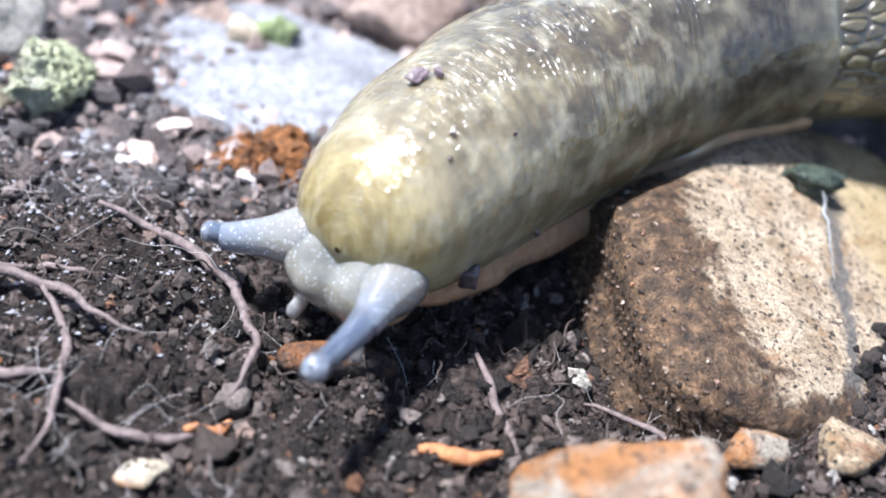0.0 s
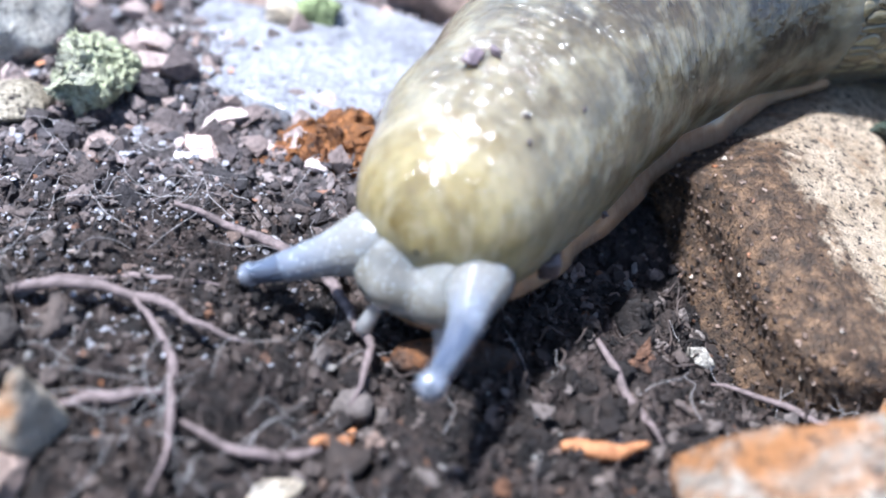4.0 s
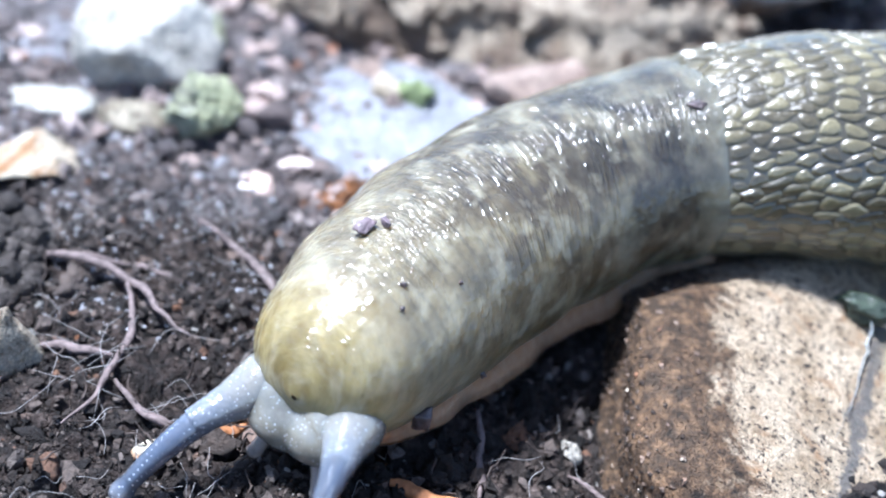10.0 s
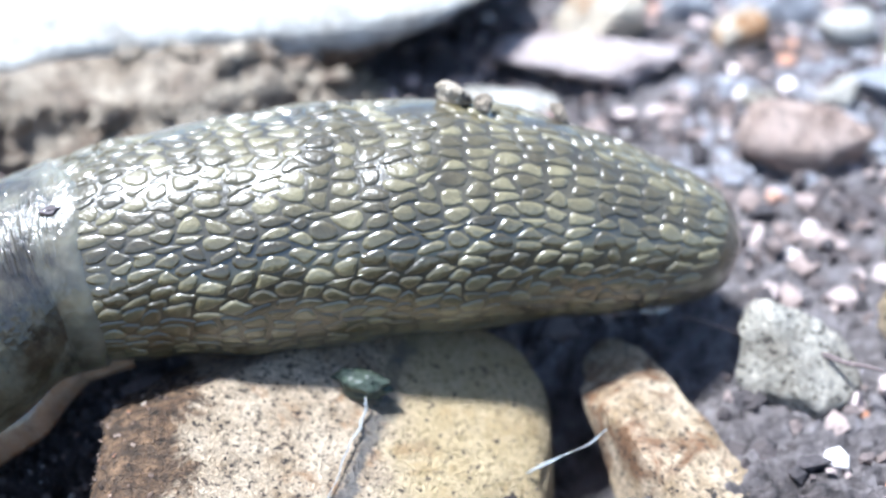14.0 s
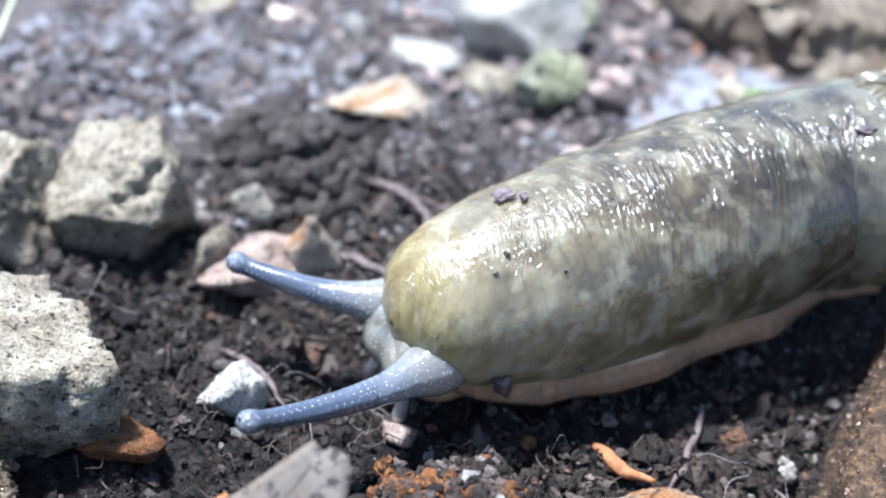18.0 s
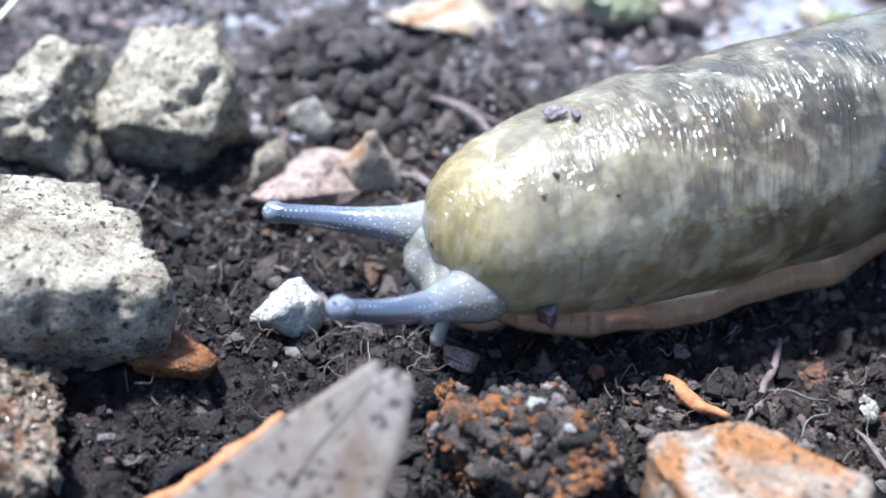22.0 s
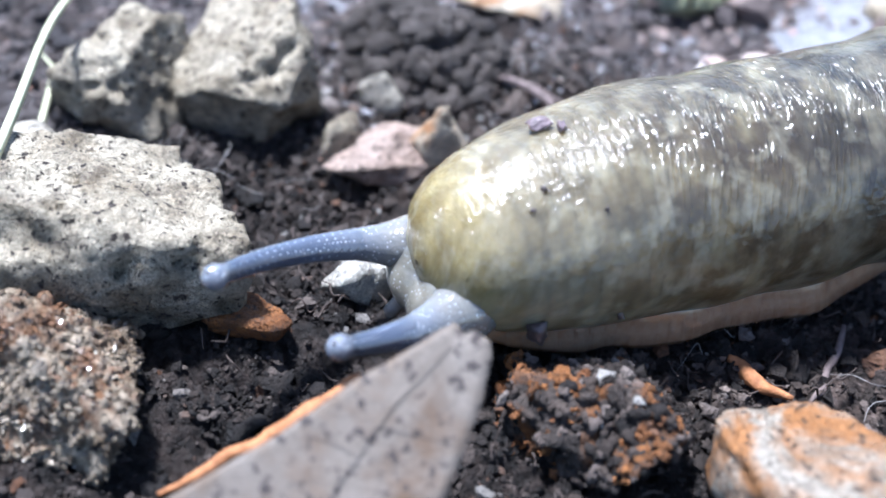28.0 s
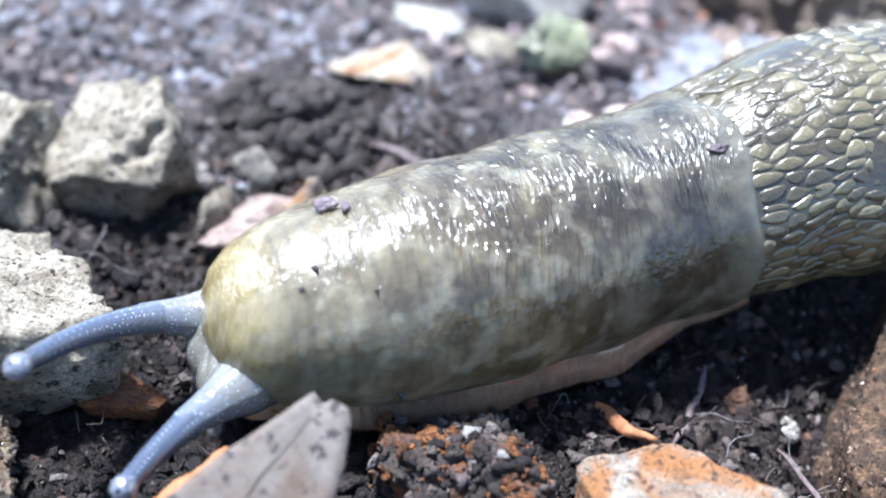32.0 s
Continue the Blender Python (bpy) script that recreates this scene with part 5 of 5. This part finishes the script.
for side in (-1, 1):
    pieces = []
    for i in range(COUNT):
        f = i / (COUNT - 1)
        if i == COUNT - 1:
            st = part("tentacle_base", stalk_piece("tentacle_base", 1.0, FLARE), slug, "pale flaring base of the tentacle")
        elif i == 0:
            rows = [(-0.83, 0.01), (-0.82, 0.12), (-0.74, 0.38), (-0.52, 0.64), (-0.2, 0.80), (0.15, 0.82), (0.5, 0.74), (0.9, 0.67), (1.4, 0.64)]
            st = part("eye_tentacle", stalk_piece("eye_tentacle", 0.0, rows), slug, "blue-grey eye tentacle with white dots")
            v, faces = ICO[2]
            part("eye", fast_mesh("eye", (v * 0.27 + np.array([0.10 * side, -0.46, 0.36])) * MM, faces, EYE), st, "black eye at the tip")
        else:
            rows = [(y, 0.64 + 0.44 * (f * 0.68 + y / REACH / 1.1) ** 1.3 / 0.6 if f * 0.68 + y / REACH / 1.1 > 0 else 0.64) for y in np.linspace(-0.6, 0.6, 5)]
            st = part("tentacle_ring", stalk_piece("tentacle_ring", f * 0.68, rows), slug)
        pieces.append((st, f))
    stalks.append(pieces)
LOW_ROWS = [(-0.45, 0.15), (-0.3, 0.45), (0.1, 0.58), (0.6, 0.52), (1.5, 0.50), (3.0, 0.72), (4.2, 1.05), (5.4, 1.3), (6.2, 0.7)]
feelers = [part("lower_tentacle", lathe("lower_tentacle", LOW_ROWS, LIPS, 16), slug, "short whitish lower tentacle") for _ in (0, 1)]
lip = part("mouth_lobe", fast_mesh("mouth_lobe", ICO[3][0] * np.array([3.9, 3.4, 2.3]) * (1 + 0.06 * fractal(ICO[3][0] * 2, 2, 9))[:, None] * MM, ICO[3][1], FOOT), slug, "pale fleshy mouth lobe")

FAR_TIP = [(0.0, -25.6, 5.1, 5.0), (2.0, -28.3, 4.9, 5.5), (3.0, -28.8, 4.8, 4.2), (6.0, -29.4, -4.8, 1.4), (7.0, -27.6, -8.3, 1.1), (7.8, -23.8, -10.5, 0.1), (9.0, -24.0, -15.3, 0.7), (10.0, -26.8, -17.3, 1.7), (16.8, -37.1, -17.2, 6.7), (17.2, -37.8, -18.8, 9.0), (18.0, -37.6, -19.1, 8.7), (19.0, -37.7, -19.3, 8.2), (20.0, -38.0, -19.5, 9.4), (21.0, -38.3, -21.8, 10.7), (22.0, -37.7, -21.1, 6.4), (23.0, -33.5, -25.1, 8.5), (24.0, -34.7, -27.2, 9.0), (25.0, -31.8, -30.8, 9.5), (28.0, -31.3, -37.2, 11.5), (29.0, -32.8, -37.4, 13.0), (30.0, -33.0, -36.7, 13.2), (31.0, -33.5, -39.2, 13.5), (32.0, -32.7, -40.4, 12.5)]
NEAR_TIP = [(0.0, -17.6, -10.8, 8.3), (2.0, -21.6, -9.5, 9.5), (3.0, -20.7, -9.8, 8.9), (6.0, -15.3, -16.8, 5.3), (7.0, -13.8, -19.2, 5.5), (7.8, -11.3, -20.7, 6.5), (9.0, -11.5, -23.4, 7.7), (10.0, -12.5, -20.4, 9.3), (16.8, -22.2, -23.8, 9.7), (17.2, -26.0, -27.4, 8.4), (18.0, -25.4, -29.1, 8.5), (19.0, -28.8, -28.9, 9.8), (20.0, -29.6, -27.6, 11.9), (21.0, -29.8, -28.8, 11.1), (22.0, -24.1, -27.5, 11.0), (23.0, -20.9, -26.9, 9.5), (24.0, -22.4, -29.7, 9.1), (25.0, -21.4, -29.8, 9.2), (28.0, -23.4, -34.3, 9.8), (29.0, -25.0, -38.0, 8.0), (30.0, -26.8, -39.9, 8.3), (31.0, -27.1, -40.9, 8.3), (32.0, -24.6, -39.7, 7.6)]


def tip_at(rows, t):
    rows = np.array(rows)
    i = np.searchsorted(rows[:, 0], t)
    if i == 0 or rows[min(i, len(rows) - 1), 0] == t:
        return rows[min(i, len(rows) - 1), 1:]
    a, b = rows[i - 1], rows[min(i, len(rows) - 1)]
    f = (t - a[0]) / max(b[0] - a[0], 0.01)
    f = f * f * (3 - 2 * f)
    return a[1:] + (b[1:] - a[1:]) * f


def pointing(tip, root):
    """A pose at tip (mm) whose y axis runs back to root."""
    y = Vector(root - tip).normalized()
    x = y.cross(Vector((0, 0, 1))).normalized()
    m = Matrix((x, y, x.cross(y))).transposed().to_4x4()
    m.translation = Vector(tip) * MM
    return m


def head_frame(t):
    p = at_arc(t, -2.0)
    q = at_arc(t, 3.0)
    ahead = (p - q) / np.linalg.norm(p - q)
    ahead[2] = 0
    ahead /= np.linalg.norm(ahead)
    right = np.array([ahead[1], -ahead[0], 0])
    return p, ahead, right


def tentacle_root(t, side):
    p, ahead, right = head_frame(t)
    return p + 0.3 * ahead + side * 2.5 * right + np.array([0, 0, -2.1])


def stalk_pose(t, rows, side, f):
    """The pose of a tentacle's piece at a share f of the way from its tip back to its root, along a bent line."""
    p, ahead, right = head_frame(t)
    root, tip = tentacle_root(t, side) - 2.6 * ahead, tip_at(rows, t)
    far = np.linalg.norm(tip - root)
    knee = root + 0.52 * far * (ahead + 0.42 * side * right + np.array([0, 0, 0.12])) / 1.09
    u = np.linspace(0, 1, 60)[:, None]
    line = (1 - u) ** 2 * root + 2 * u * (1 - u) * knee + u * u * tip
    arc = np.concatenate([[0], np.cumsum(np.linalg.norm(np.diff(line, axis=0), axis=1))])
    at = lambda d: np.array([np.interp(d, arc, line[:, k]) for k in range(3)])  # noqa: E731
    if f == 1:
        return pointing(at(3.0), at(3.0) - (at(7.0) - at(2.0)))
    d = arc[-1] - f * (arc[-1] - 6.4)
    return pointing(at(d), at(d) - (at(d + 0.3) - at(d - 0.6)))


def feeler_pose(t, side):
    p, ahead, right = head_frame(t)
    tip = p + 2.0 * ahead + side * 2.6 * right + np.array([0, 0, -6.6 + 0.5 * math.sin(1.3 * t + side)])
    return pointing(tip, p + 0.6 * ahead + side * 1.5 * right + np.array([0, 0, -3.2]))


def head_pose(t, forward, drop):
    p, ahead, right = head_frame(t)
    y = Vector(-ahead)
    x = y.cross(Vector((0, 0, 1))).normalized()
    m = Matrix((x, y, x.cross(y))).transposed().to_4x4()
    m.translation = Vector(p + forward * ahead + np.array([0, 0, drop])) * MM
    return m


# ---- specks that ride on the slug ----
def rider(name, ring_index, angle, size, seed, material, label, up=0.1, shift=0.0):
    ring, s = RINGS[ring_index]
    x, z = section(s, radians(angle))
    me = stone_mesh(name, size, seed, material, level=3, rough=0.35, facets=6)
    n = (math.sin(radians(angle)), math.cos(radians(angle)))
    return part(name, me, ring, label, pose((x + up * n[0]) * MM, shift * MM, (z + up * n[1]) * MM, 0, angle, 30 * seed))


rider("debris", 4, -12, (1.7, 1.2, 0.8), 3, FLAKE, "purplish-brown flake of debris stuck to the mantle", 0.3)
rider("debris", 4, -5, (1.0, 0.8, 0.6), 4, FLAKE, "small dark flake of debris", 0.4, 0.9)
rider("debris", 30, 24, (1.6, 2.2, 0.9), 5, DEBRIS, "dark debris at the mantle's rear edge", 0.3)
for k, (s, angle, size) in enumerate([(65, -14, (2.2, 3.4, 2.3)), (67, -6, (1.3, 1.5, 1.7)), (71, -18, (1.4, 1.6, 2.7))]):
    near_ring = min(range(len(RINGS)), key=lambda i: abs(RINGS[i][1] - s))
    rider("debris", near_ring, angle, size, 11 + k, LOAM, "brownish tuft of soil debris stuck on the slug's back", 0.7)
rider("speck", 2, 25, (0.6, 0.6, 0.4), 6, DEBRIS, "tiny dark speck of soil", 0.1)
rider("speck", 1, 34, (0.4, 0.4, 0.3), 7, DEBRIS, "tiny dark speck of soil", 0.1)
rider("speck", 5, 44, (0.45, 0.5, 0.3), 8, DEBRIS, "tiny dark speck of soil", 0.1)
rider("speck", 6, 106, (0.7, 0.6, 0.5), 10, DEBRIS, "tiny dark speck of soil", 0.1)
rider("soil_bead", 1, 112, (2.0, 1.9, 1.6), 9, DEBRIS, "shiny dark soil bead on the mantle's edge", 0.4)


def motions():
    for ring, s in RINGS:
        walk(ring, [(t, ring_pose(t, s)) for t in TIMES])
    walk(head, [(t, head_pose(t, -1.4, -2.0)) for t in TIMES])
    walk(lip, [(t, head_pose(t, -1.9, -4.9)) for t in TIMES])
    for pieces, rows, side in zip(stalks, (FAR_TIP, NEAR_TIP), (1, -1)):
        for st, f in pieces:
            walk(st, [(t, stalk_pose(t, rows, side, f)) for t in TIMES])
    for fe, side in zip(feelers, (1, -1)):
        walk(fe, [(t, feeler_pose(t, side)) for t in TIMES])


motions()
